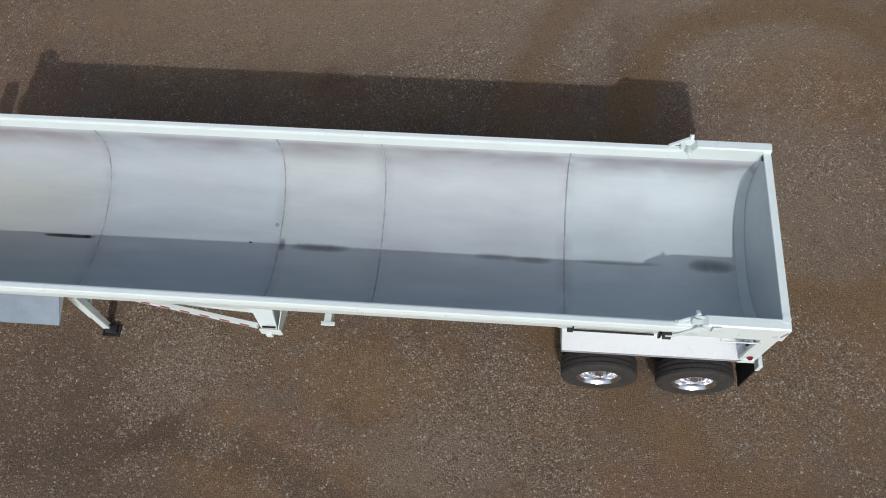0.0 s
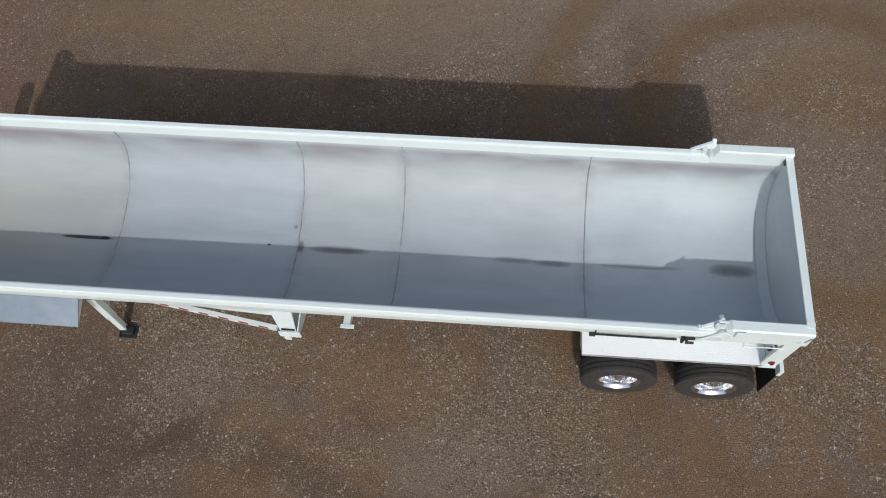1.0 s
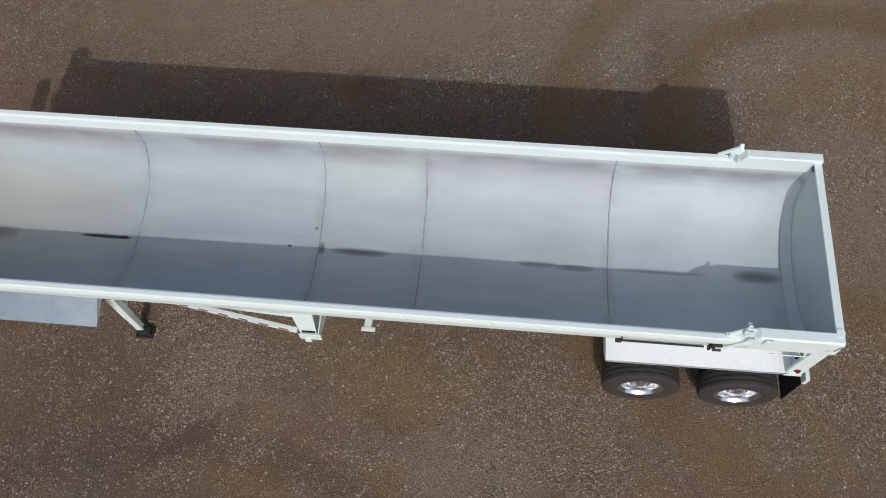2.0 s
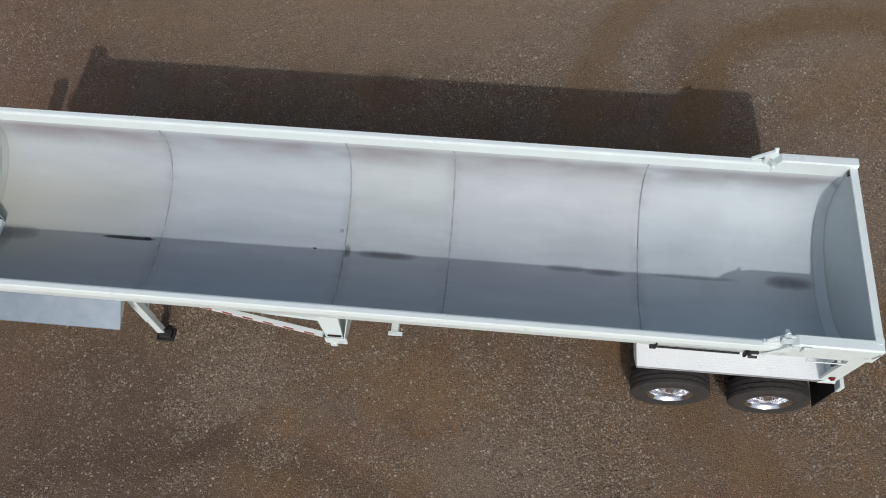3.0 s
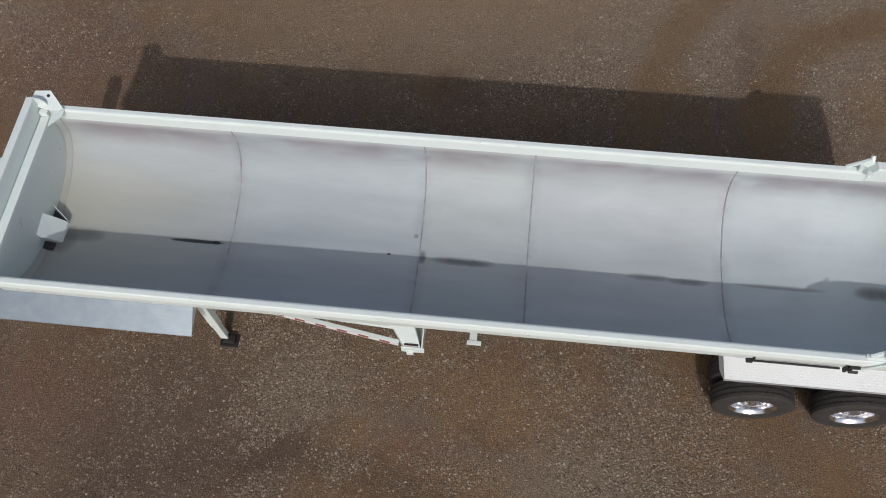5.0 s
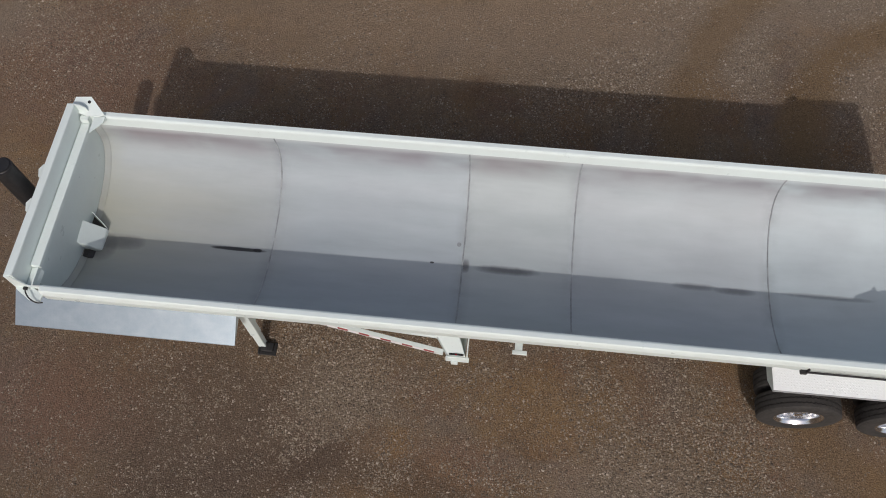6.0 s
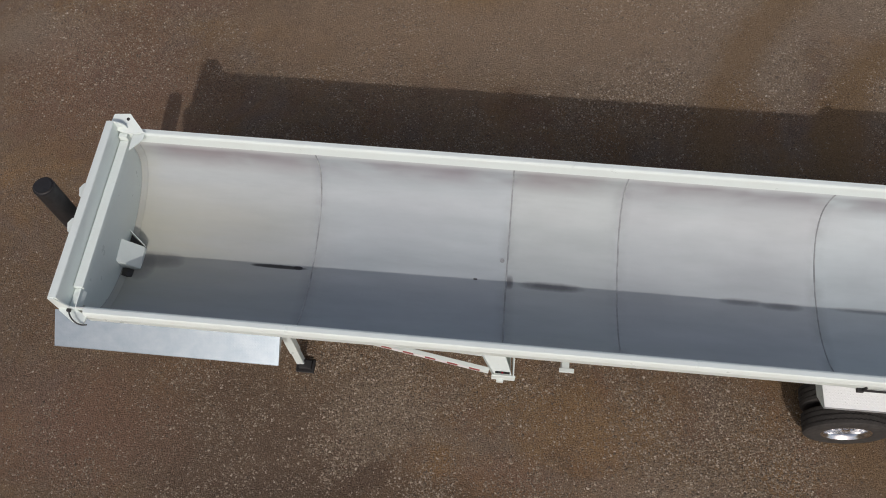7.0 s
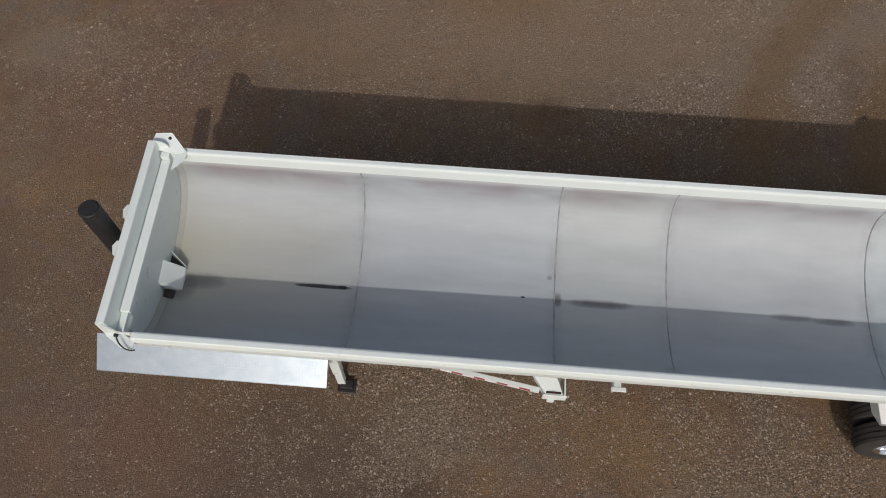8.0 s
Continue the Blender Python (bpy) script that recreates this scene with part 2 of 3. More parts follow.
    # dark patches along the bottom: middle x, middle y, half length, half width, weight
    for cx, cy, hx, hy, weight in ((-3.56, -0.012, 0.36, 0.026, 1.4), (-3.32, -0.008, 0.06, 0.026, 1.5), (-0.17, 0.036, 0.40, 0.060, 0.75), (-0.69, 0.047, 0.050, 0.095, 0.8), (2.14, 0.048, 0.28, 0.048, 0.5),
                                   (2.63, 0.029, 0.25, 0.050, 0.6), (4.93, 0.08, 0.30, 0.095, 0.75), (-1.112, 0.056, 0.028, 0.014, 1.4), (-5.08, -0.06, 0.32, 0.11, 0.6), (-5.30, -0.16, 0.20, 0.20, 0.6), (3.75, 0.06, 0.55, 0.035, 0.5)):
        u = n.math("DIVIDE", n.math("SUBTRACT", x, cx), hx)
        v = n.math("DIVIDE", n.math("SUBTRACT", y, cy), hy)
        u, v = n.math("POWER", n.math("ABSOLUTE", u, 0.0), 3.0), n.math("POWER", n.math("ABSOLUTE", v, 0.0), 2.0)
        far = n.math("ADD", n.math("ADD", u, v), n.math("MULTIPLY", n.math("SUBTRACT", n.noise(9.0, 3.0), 0.5), 0.7))
        inside = n.math("MULTIPLY", n.ramp(n.math("MULTIPLY", far, 0.5), [(0.02, weight), (0.62, 0.0)]), n.math("LESS_THAN", z, 2.0))
        base = n.mix(n.math("MINIMUM", inside, 0.92), base, (0.10, 0.10, 0.105) if weight < 1.2 else (0.022, 0.022, 0.022))
    n.bump(n.noise(90.0, 4.0), 0.08, 0.003, n.bump(n.noise(1.3, 2.0, 0.5, n.mapped((0.6, 1, 1))), 0.25, 0.03))
    return n.finish(base, n.ramp(streak, [(0.3, 0.54), (0.7, 0.66)]), 0.0, 0.35)


TUB = make_tub_steel()


def plain(name, colour, rough, metal=0.0, grain=0.25, size=30.0, relief=0.1):
    n = Nodes(name)
    g = n.noise(size, 4.0, 0.65)
    dark = tuple(c * (1 - grain) for c in colour)
    light = tuple(min(1.0, c * (1 + grain)) for c in colour)
    n.bump(n.noise(size * 3, 3.0), relief, 0.002)
    return n.finish(n.ramp(g, [(0.3, dark), (0.7, light)]), n.ramp(n.noise(size * 0.4, 3.0), [(0.3, max(0.05, rough - 0.08)), (0.7, min(1.0, rough + 0.1))]), metal)


RUBBER = plain("tyre_rubber", (0.032, 0.029, 0.026), 0.80, 0.0, 0.3, 18.0, 0.2)
ALLOY = plain("polished_aluminium", (0.76, 0.765, 0.775), 0.17, 1.0, 0.06, 14.0, 0.02)


def make_tread_metal():
    n = Nodes("bright_tread_plate")
    n.bump(n.noise(140.0, 2.0), 0.04, 0.002)
    return n.finish(n.ramp(n.noise(5.0, 4.0), [(0.3, (0.235, 0.282, 0.312)), (0.7, (0.290, 0.332, 0.360))]), n.ramp(n.noise(60.0, 2.0), [(0.3, 0.36), (0.7, 0.44)]), 1.0)


TREAD = make_tread_metal()

WELD = plain("weld_bead", (0.30, 0.315, 0.32), 0.45, 0.0, 0.4, 4.0, 0.25)
BLACK = plain("black_paint", (0.016, 0.015, 0.015), 0.55, 0.0, 0.3, 16.0, 0.1)
FLAP = plain("black_rubber_flap", (0.014, 0.013, 0.013), 0.8, 0.0, 0.3, 10.0, 0.15)
STEEL = plain("dark_oily_steel", (0.06, 0.055, 0.05), 0.5, 0.6, 0.3, 20.0, 0.15)
RED = plain("red_reflector", (0.27, 0.010, 0.013), 0.35, 0.0, 0.1)
LENS = plain("dark_red_lens", (0.22, 0.004, 0.012), 0.15, 0.0, 0.1)
TAPE = plain("white_reflective_tape", (0.82, 0.82, 0.80), 0.4, 0.0, 0.05)


# ---------------------------------------------------------------- builders
def part(name, bm, material, parent=None, label="", smooth=False):
    """Links a bmesh as one mesh object under a thing or a part."""
    data = bpy.data.meshes.new(name)
    bmesh.ops.recalc_face_normals(bm, faces=bm.faces)
    bm.to_mesh(data)
    bm.free()
    data.materials.append(material)
    if smooth:
        data.shade_smooth()
        data.set_sharp_from_angle(angle=radians(35))
    ob = new(name, data)
    ob.parent = parent
    return tagged(ob, label)


def box(bm, x0, x1, y0, y1, z0, z1, bevel=0.0):
    made = bmesh.ops.create_cube(bm, size=1.0, matrix=Matrix.LocRotScale(((x0 + x1) / 2, (y0 + y1) / 2, (z0 + z1) / 2), None, (abs(x1 - x0), abs(y1 - y0), abs(z1 - z0))))
    if bevel:
        edges = {e for v in made["verts"] for e in v.link_edges}
        bmesh.ops.bevel(bm, geom=list(edges), offset=bevel, segments=2, profile=0.5, affect="EDGES")
    return bm


def bar(bm, a, b, wide, high, bevel=0.0):
    """A straight bar of a rectangular section from a to b."""
    a, b = Vector(a), Vector(b)
    turn = (b - a).to_track_quat("X", "Z").to_matrix().to_4x4()
    made = bmesh.ops.create_cube(bm, size=1.0, matrix=Matrix.Translation((a + b) / 2) @ turn @ Matrix.Diagonal(((b - a).length, wide, high, 1)))
    if bevel:
        edges = {e for v in made["verts"] for e in v.link_edges}
        bmesh.ops.bevel(bm, geom=list(edges), offset=bevel, segments=2, profile=0.5, affect="EDGES")
    return bm


def rod(bm, a, b, r0, r1=None, n=20):
    a, b = Vector(a), Vector(b)
    turn = (b - a).to_track_quat("Z", "Y").to_matrix().to_4x4()
    bmesh.ops.create_cone(bm, cap_ends=True, segments=n, radius1=r0, radius2=r0 if r1 is None else r1, depth=(b - a).length, matrix=Matrix.Translation((a + b) / 2) @ turn)
    return bm


def extrude(bm, outline, x0, x1, axis="x"):
    """A closed outline drawn out along an axis: (y, z) along x, (x, z) along y, (x, y) along z."""
    def place(p, s):
        return {"x": (s, p[0], p[1]), "y": (p[0], s, p[1]), "z": (p[0], p[1], s)}[axis]
    low = [bm.verts.new(place(p, x0)) for p in outline]
    high = [bm.verts.new(place(p, x1)) for p in outline]
    count = len(outline)
    for i in range(count):
        bm.faces.new((low[i], low[(i + 1) % count], high[(i + 1) % count], high[i]))
    bm.faces.new(low[::-1])
    bm.faces.new(high)
    return bm


def lathe(bm, profile, n, y_of=None):
    """A profile of (radius, y) turned round the y axis; closed where it ends on itself."""
    rings = []
    for i in range(n):
        a = 2 * math.pi * i / n
        rings.append([bm.verts.new((r * math.cos(a), y + (y_of(k, i) if y_of else 0.0), r * math.sin(a))) for k, (r, y) in enumerate(profile)])
    for i in range(n):
        for k in range(len(profile) - 1):
            bm.faces.new((rings[i][k], rings[i][k + 1], rings[(i + 1) % n][k + 1], rings[(i + 1) % n][k]))
    return bm


def B():
    return bmesh.new()


# ---------------------------------------------------------------- ground
bm = B()
STEPS = [-400, -120, -40, -15, 15, 40, 120, 400]
grid = [[bm.verts.new((x, y, 0)) for y in STEPS] for x in STEPS]
for i in range(7):
    for j in range(7):
        bm.faces.new((grid[i][j], grid[i + 1][j], grid[i + 1][j + 1], grid[i][j + 1]))
ground = part("ground", bm, GROUND)
tagged(ground, "brown compacted gravel yard with faint wheel marks", "ground", "", "structure")

# ---------------------------------------------------------------- trailer
trailer = new("side_dump_trailer")
tagged(trailer, "white side-dump trailer with an open half-round grey tub on gravel", "trailer")

RAIL_Z, RAIL_Y, FLOOR_Z = 2.42, 1.195, 1.335
TUB_NEAR, TUB_FAR, TUB_B, SIDE_STEPS = 1.060, 1.145, 0.68, 5
TUB_CZ = FLOOR_Z + TUB_B
X_REAR = 5.335


def wall_x(z):
    """The front wall leans forward towards the bottom."""
    return -5.415 - 0.06 * (2.40 - z)


def section(off=0.0, n=44):
    """Half the tub's outline from rail to rail: a flattened half round with nearly upright sides."""
    half = n - 2 * SIDE_STEPS
    curve = []
    for i in range(half + 1):
        c, d = math.cos(math.pi * i / half), math.sin(math.pi * i / half)
        wide = (TUB_NEAR if c > 0 else TUB_FAR) + off
        curve.append((-math.copysign(abs(c) ** (1.0 if c > 0 else 0.87), c) * wide, TUB_CZ - max(d, 0.0) ** (1.0 if c > 0 else 0.87) * (TUB_B + off)))
    sides = []
    for wide, top in ((TUB_NEAR, 1.112), (TUB_FAR, 1.118)):
        sides.append([(top + (wide - top) * k / SIDE_STEPS + off, 2.345 + (TUB_CZ - 2.345) * k / SIDE_STEPS) for k in range(SIDE_STEPS)])
    return [(-y, z) for y, z in sides[0]] + curve + sides[1][::-1]


def rise(x, z):
    """The bottom of the tub climbs a little towards the front."""
    return z + 0.055 * min(1.0, max(0.0, (-0.5 - x) / 4.5)) * max(0.0, TUB_CZ - z) / TUB_B


# shell, with its front edge cut to the leaning wall
bm = B()
STATIONS = [None, -3.2, -0.75, 0.6, 3.0, X_REAR + 0.01]
rings = []
for off in (0.0, 0.012):
    rings.append([[bm.verts.new((wall_x(rise(-5.5, z)) - 0.01, y, min(2.345, rise(-5.5, z))) if s is None else (s, y, min(2.345, rise(s, z)))) for y, z in section(off)] for s in STATIONS])
for k in range(len(STATIONS) - 1):
    for i in range(44):
        for shell in rings:
            bm.faces.new((shell[k][i], shell[k][i + 1], shell[k + 1][i + 1], shell[k + 1][i]))
    for i in (0, 44):
        bm.faces.new((rings[0][k][i], rings[1][k][i], rings[1][k + 1][i], rings[0][k + 1][i]))
for k in (0, len(STATIONS) - 1):
    for i in range(44):
        bm.faces.new((rings[0][k][i], rings[0][k][i + 1], rings[1][k][i + 1], rings[1][k][i]))
tub = part("tub", bm, TUB, trailer, "half-round steel tub, grey and scuffed inside", True)

# top rails: a low run, and a taller run behind the latch
low_run = [(1.108, 2.25), (1.108, 2.362), (1.121, 2.378), (1.138, 2.385), (1.187, 2.385), (1.197, 2.368), (1.205, 2.325), (1.201, 2.305), (1.206, 2.285), (1.190, 2.150), (1.16, 2.138), (1.14, 2.138), (1.14, 2.25)]
low_far = [(1.110, 2.25), (1.110, 2.392), (1.118, 2.412), (1.135, RAIL_Z), (1.187, RAIL_Z), (RAIL_Y, 2.40), (1.204, 2.34), (1.200, 2.32), (1.206, 2.30), (RAIL_Y, 2.235), (1.16, 2.22), (1.14, 2.22), (1.14, 2.25)]
tall_near = [(1.06, 2.40), (1.058, 2.468), (1.07, 2.48), (1.175, 2.48), (1.195, 2.46), (1.20, 2.16), (1.18, 2.14), (1.14, 2.14), (1.14, 2.40)]
tall_far = [(1.105, 2.275), (1.092, 2.52), (1.105, 2.54), (1.20, 2.54), (1.22, 2.515), (1.205, 2.16), (1.18, 2.14), (1.14, 2.14), (1.14, 2.275)]
for side in (-1, 1):
    bm = extrude(B(), [(side * y, z) for y, z in (low_run if side < 0 else low_far)], -5.44 if side > 0 else -5.31, 4.46)
    part("side_rail", bm, WHITE, tub, "white painted top rail")
    tall_run = tall_near if side < 0 else tall_far
    bm = extrude(B(), [(side * y, z) for y, z in tall_run], 4.46, 4.52)
    for v in bm.verts:
        # rises out of the low run
        if v.co.x < 4.5:
            v.co.z = min(v.co.z, 2.425)
    extrude(bm, [(side * y, z) for y, z in tall_run], 4.52, X_REAR + 0.075)
    part("rear_side_rail", bm, WHITE, tub, "taller white rail at the rear")
    bm = extrude(B(), [(2.72, 2.228), (2.92, 2.12), (4.46, 2.12), (4.46, 2.228)], side * 1.150, side * 1.186, "y")
    part("rail_skirt", bm, WHITE, tub)

# weld seams, thin proud beads that follow the shell; each ends in a small blob under the rail
for x in (-3.165, -0.752, 0.612, 3.02):
    bm = B()
    bead = []
    for dx, up in ((-0.011, -0.003), (-0.006, 0.007), (0.0, 0.010), (0.006, 0.007), (0.011, -0.003)):
        bead.append([bm.verts.new((x + dx + 0.022 * min(1.0, (2.30 - z) / 0.9), y, rise(x, z))) for y, z in section(-up, 64)[1:-1]])
    for one, two in zip(bead, bead[1:] + bead[:1]):
        for i in range(len(one) - 1):
            bm.faces.new((one[i], one[i + 1], two[i + 1], two[i]))
    part("seam_weld", bm, WELD, tub, "grey weld seam", True)
bm = rod(B(), (-0.795, 0.335, 1.340), (-0.797, 0.328, 1.366), 0.032, 0.026, 16)
part("drain_plug", bm, WELD, tub)

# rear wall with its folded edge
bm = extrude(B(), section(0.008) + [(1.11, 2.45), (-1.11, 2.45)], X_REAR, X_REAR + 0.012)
part("rear_wall", bm, DARKER_WHITE, tub, "white rear wall, a darker tone than the rails")
bm = B()
ease = [min(1.0, max(0.0, 2.41 - z) / 0.62) ** 0.85 for y, z in section()]
folds = []
for back, inset in ((0.080, 0.004), (0.002, 0.120), (0.002, 0.133), (0.092, 0.004)):
    folds.append([bm.verts.new((X_REAR - 0.002 - back * e, *section(-0.003 - inset * e)[i])) for i, e in enumerate(ease)])
for k in range(4):
    for i in range(44):
        bm.faces.new((folds[k][i], folds[k][i + 1], folds[(k + 1) % 4][i + 1], folds[(k + 1) % 4][i]))
part("corner_fold", bm, TUB, tub, "", True)
part("corner_hole", box(B(), X_REAR - 0.02, X_REAR - 0.004, 1.03, 1.075, 2.40, 2.455), BLACK, tub)
bm = box(B(), X_REAR - 0.012, X_REAR + 0.078, -1.098, 1.098, 2.452, 2.482, 0.006)
part("rear_rail", bm, WHITE, tub, "white flat rail across the rear end")
rod_end = rod(B(), (X_REAR + 0.03, -1.062, 2.470), (X_REAR + 0.03, -1.062, 2.494), 0.048, n=24)
part("rail_cap", rod_end, WHITE, tub, "round white cap", True)
for side in (-1, 1):
    bm = bar(B(), (X_REAR + 0.02, side * 1.2, 2.28), (X_REAR + 0.06, side * 1.198, 2.40), 0.012, 0.02)
    part("end_slot", bm, WELD, tub)

# front wall, beam, trough and corner plates
bm = B()
outline = section(0.008) + [(1.10, 2.348), (-1.10, 2.348)]
near_face, far_face = [[bm.verts.new((wall_x(rise(-5.5, z)) - d, y, rise(-5.5, z))) for y, z in outline] for d in (0.0, 0.012)]
bm.faces.new(near_face)
bm.faces.new(far_face)
for i in range(len(outline)):
    j = (i + 1) % len(outline)
    bm.faces.new((near_face[i], near_face[j], far_face[j], far_face[i]))
part("front_wall", bm, WHITE, tub, "white front wall, dusty at the bottom")
bm = B()
folds = []
for forward, inset in ((0.055, 0.004), (0.0, 0.050), (0.0, 0.058), (0.064, 0.004)):
    folds.append([bm.verts.new((wall_x(rise(-5.4, z)) + 0.003 + forward, y, rise(-5.4, z))) for y, z in section(-0.002 - inset)[2:-2]])
for k in range(4):
    for one, two, three, four in zip(folds[k], folds[k][1:], folds[(k + 1) % 4][1:], folds[(k + 1) % 4]):
        bm.faces.new((one, two, three, four))
part("corner_strip", bm, TUB, tub, "", True)
bm = box(B(), -5.512, -5.405, -0.890, 1.040, 2.30, 2.362, 0.008)
part("front_beam", bm, WHITE, tub)
part("beam_end", extrude(B(), [(-5.512, 2.22), (-5.512, 2.302), (-5.43, 2.318), (-5.41, 2.22)], -1.118, -0.893, "y"), WHITE, tub)
part("corner_filler", box(B(), -5.51, -5.408, 1.044, 1.108, 2.30, 2.43, 0.004), WHITE, tub)
bm = extrude(B(), [(-5.514, 2.29), (-5.518, 2.29), (-5.532, 2.568), (-5.536, 2.586), (-5.544, 2.592), (-5.618, 2.592), (-5.628, 2.584), (-5.628, 2.22), (-5.514, 2.22)], -1.12, 1.14, "y")
part("front_trough", bm, WHITE, tub, "white folded trough along the front end")
# the far corner plate leans down from the trough's end to the rail
bm = B()
far_plate = [(-5.628, 1.14), (-5.622, 1.20), (-5.586, 1.30), (-5.395, 1.315), (-5.205, 1.115), (-5.29, 1.09), (-5.43, 1.09)]
levels = [[bm.verts.new((x, y, 2.440 + 0.36 * max(0.0, y - 1.10) + d)) for x, y in far_plate] for d in (0.0, 0.016)]
bm.faces.new(levels[0]), bm.faces.new(levels[1])
for i in range(7):
    bm.faces.new((levels[0][i], levels[0][(i + 1) % 7], levels[1][(i + 1) % 7], levels[1][i]))
corner = part("corner_plate", bm, WHITE, trailer, "white corner plate with a drilled hole")
part("hole", rod(B(), (-5.412, 1.252, 2.506), (-5.412, 1.250, 2.515), 0.020), BLACK, corner)
part("plate_skirt", extrude(B(), [(-5.586, 1.296), (-5.395, 1.311), (-5.395, 1.299), (-5.586, 1.284)], 2.30, 2.508, "z"), WHITE, corner)
near_plate = [(-5.628, -1.123), (-5.61, -1.16), (-5.43, -1.275), (-5.30, -1.290), (-5.285, -1.20), (-5.44, -1.123)]
bm = extrude(B(), near_plate, 2.285, 2.305, "z")
part("corner_plate", bm, WHITE, tub, "white corner plate")
bm = extrude(B(), [(-5.628, 2.22), (-5.628, 2.58), (-5.56, 2.58), (-5.47, 2.36), (-5.35, 2.31), (-5.35, 2.22)], -1.135, -1.12, "y")
part("trough_end", bm, WHITE, tub)
bm = extrude(B(), [(-5.628, 2.22), (-5.628, 2.585), (-5.54, 2.592), (-5.47, 2.58), (-5.42, 2.53), (-5.40, 2.45), (-5.40, 2.22)], 1.142, 1.156, "y")
part("trough_end", bm, WHITE, tub)
bm = B()
tri = [(-5.345, 1.112), (-5.340, 0.87), (-5.211, 1.03), (-5.205, 1.112)]
extrude(bm, tri, 2.41, 2.426, "z")
part("corner_gusset", bm, WHITE, tub)
for y in (-0.22, 0.235):
    bm = extrude(B(), [(-5.626, y + 0.085), (-5.675, y + 0.085), (-5.712, y + 0.02), (-5.685, y - 0.08), (-5.626, y - 0.10)], 2.40, 2.53, "z")
    part("cylinder_lug", bm, WHITE, tub, "white lug on the front end")
wire = bpy.data.curves.new("cable", "CURVE")
wire.dimensions, wire.bevel_depth = "3D", 0.008
line = wire.splines.new("BEZIER")
knots = [(-5.49, -1.155, 2.32), (-5.45, -1.215, 2.37), (-5.39, -1.28, 2.36), (-5.31, -1.31, 2.33), (-5.25, -1.30, 2.32)]
line.bezier_points.add(len(knots) - 1)
for point, place in zip(line.bezier_points, knots):
    point.co, point.handle_left_type, point.handle_right_type = place, "AUTO", "AUTO"
cable = new("cable", bpy.data.meshes.new_from_object(new("cable_curve", wire)))
bpy.data.objects.remove(bpy.data.objects["cable_curve"])
cable.data.materials.append(BLACK)
cable.parent = tub
tagged(cable, "loose black cable end")
part("cable_clip", box(B(), -5.52, -5.475, -1.17, -1.135, 2.305, 2.335, 0.006), BLACK, tub)

# cover over the hoist foot, low on the front wall inside
bm = B()
pts = [(wall_x(1.73), 0.035, 1.73), (wall_x(1.70), -0.260, 1.70), (-5.270, -0.205, 1.402), (-5.270, 0.075, 1.448), (wall_x(1.42), 0.05, 1.36), (wall_x(1.42), -0.23, 1.36), (-5.262, -0.21, 1.35), (-5.262, 0.08, 1.35)]
v = [bm.verts.new(p) for p in pts]
for f in ((0, 1, 2, 3), (4, 5, 6, 7), (0, 1, 5, 4), (1, 2, 6, 5), (2, 3, 7, 6), (3, 0, 4, 7)):
    bm.faces.new([v[i] for i in f])
bmesh.ops.bevel(bm, geom=list(bm.edges), offset=0.006, segments=1, affect="EDGES")
cover = part("hoist_cover", bm, WHITE, trailer, "small white folded cover inside the tub")
bm = extrude(B(), [(-5.455, 1.47), (-5.40, 1.46), (-5.34, 1.42), (-5.34, 1.38), (-5.455, 1.38)], -0.34, -0.235, "y")
part("cover_foot", bm, STEEL, cover, "dark oily foot of the cover")
rib = bar(B(), (wall_x(1.52), 0.240, 1.52), (-5.268, 0.082, 1.452), 0.008, 0.09, 0.002)
part("cover_gusset", rib, WHITE, cover)
# added dark triangle that stands in for the shadowed gap beside the cover
bm = B()
tri = [(wall_x(1.50), 0.215, 1.47), (-5.29, 0.085, 1.43), (wall_x(1.50), 0.06, 1.47)]
low, top = [[bm.verts.new((x, y, z + d)) for x, y, z in tri] for d in (-0.02, 0.0)]
bm.faces.new(low), bm.faces.new(top)
for i in range(3):
    bm.faces.new((low[i], low[(i + 1) % 3], top[(i + 1) % 3], top[i]))
part("cover_shade", bm, STEEL, cover, "dark plate in place of the shadow beside the cover")

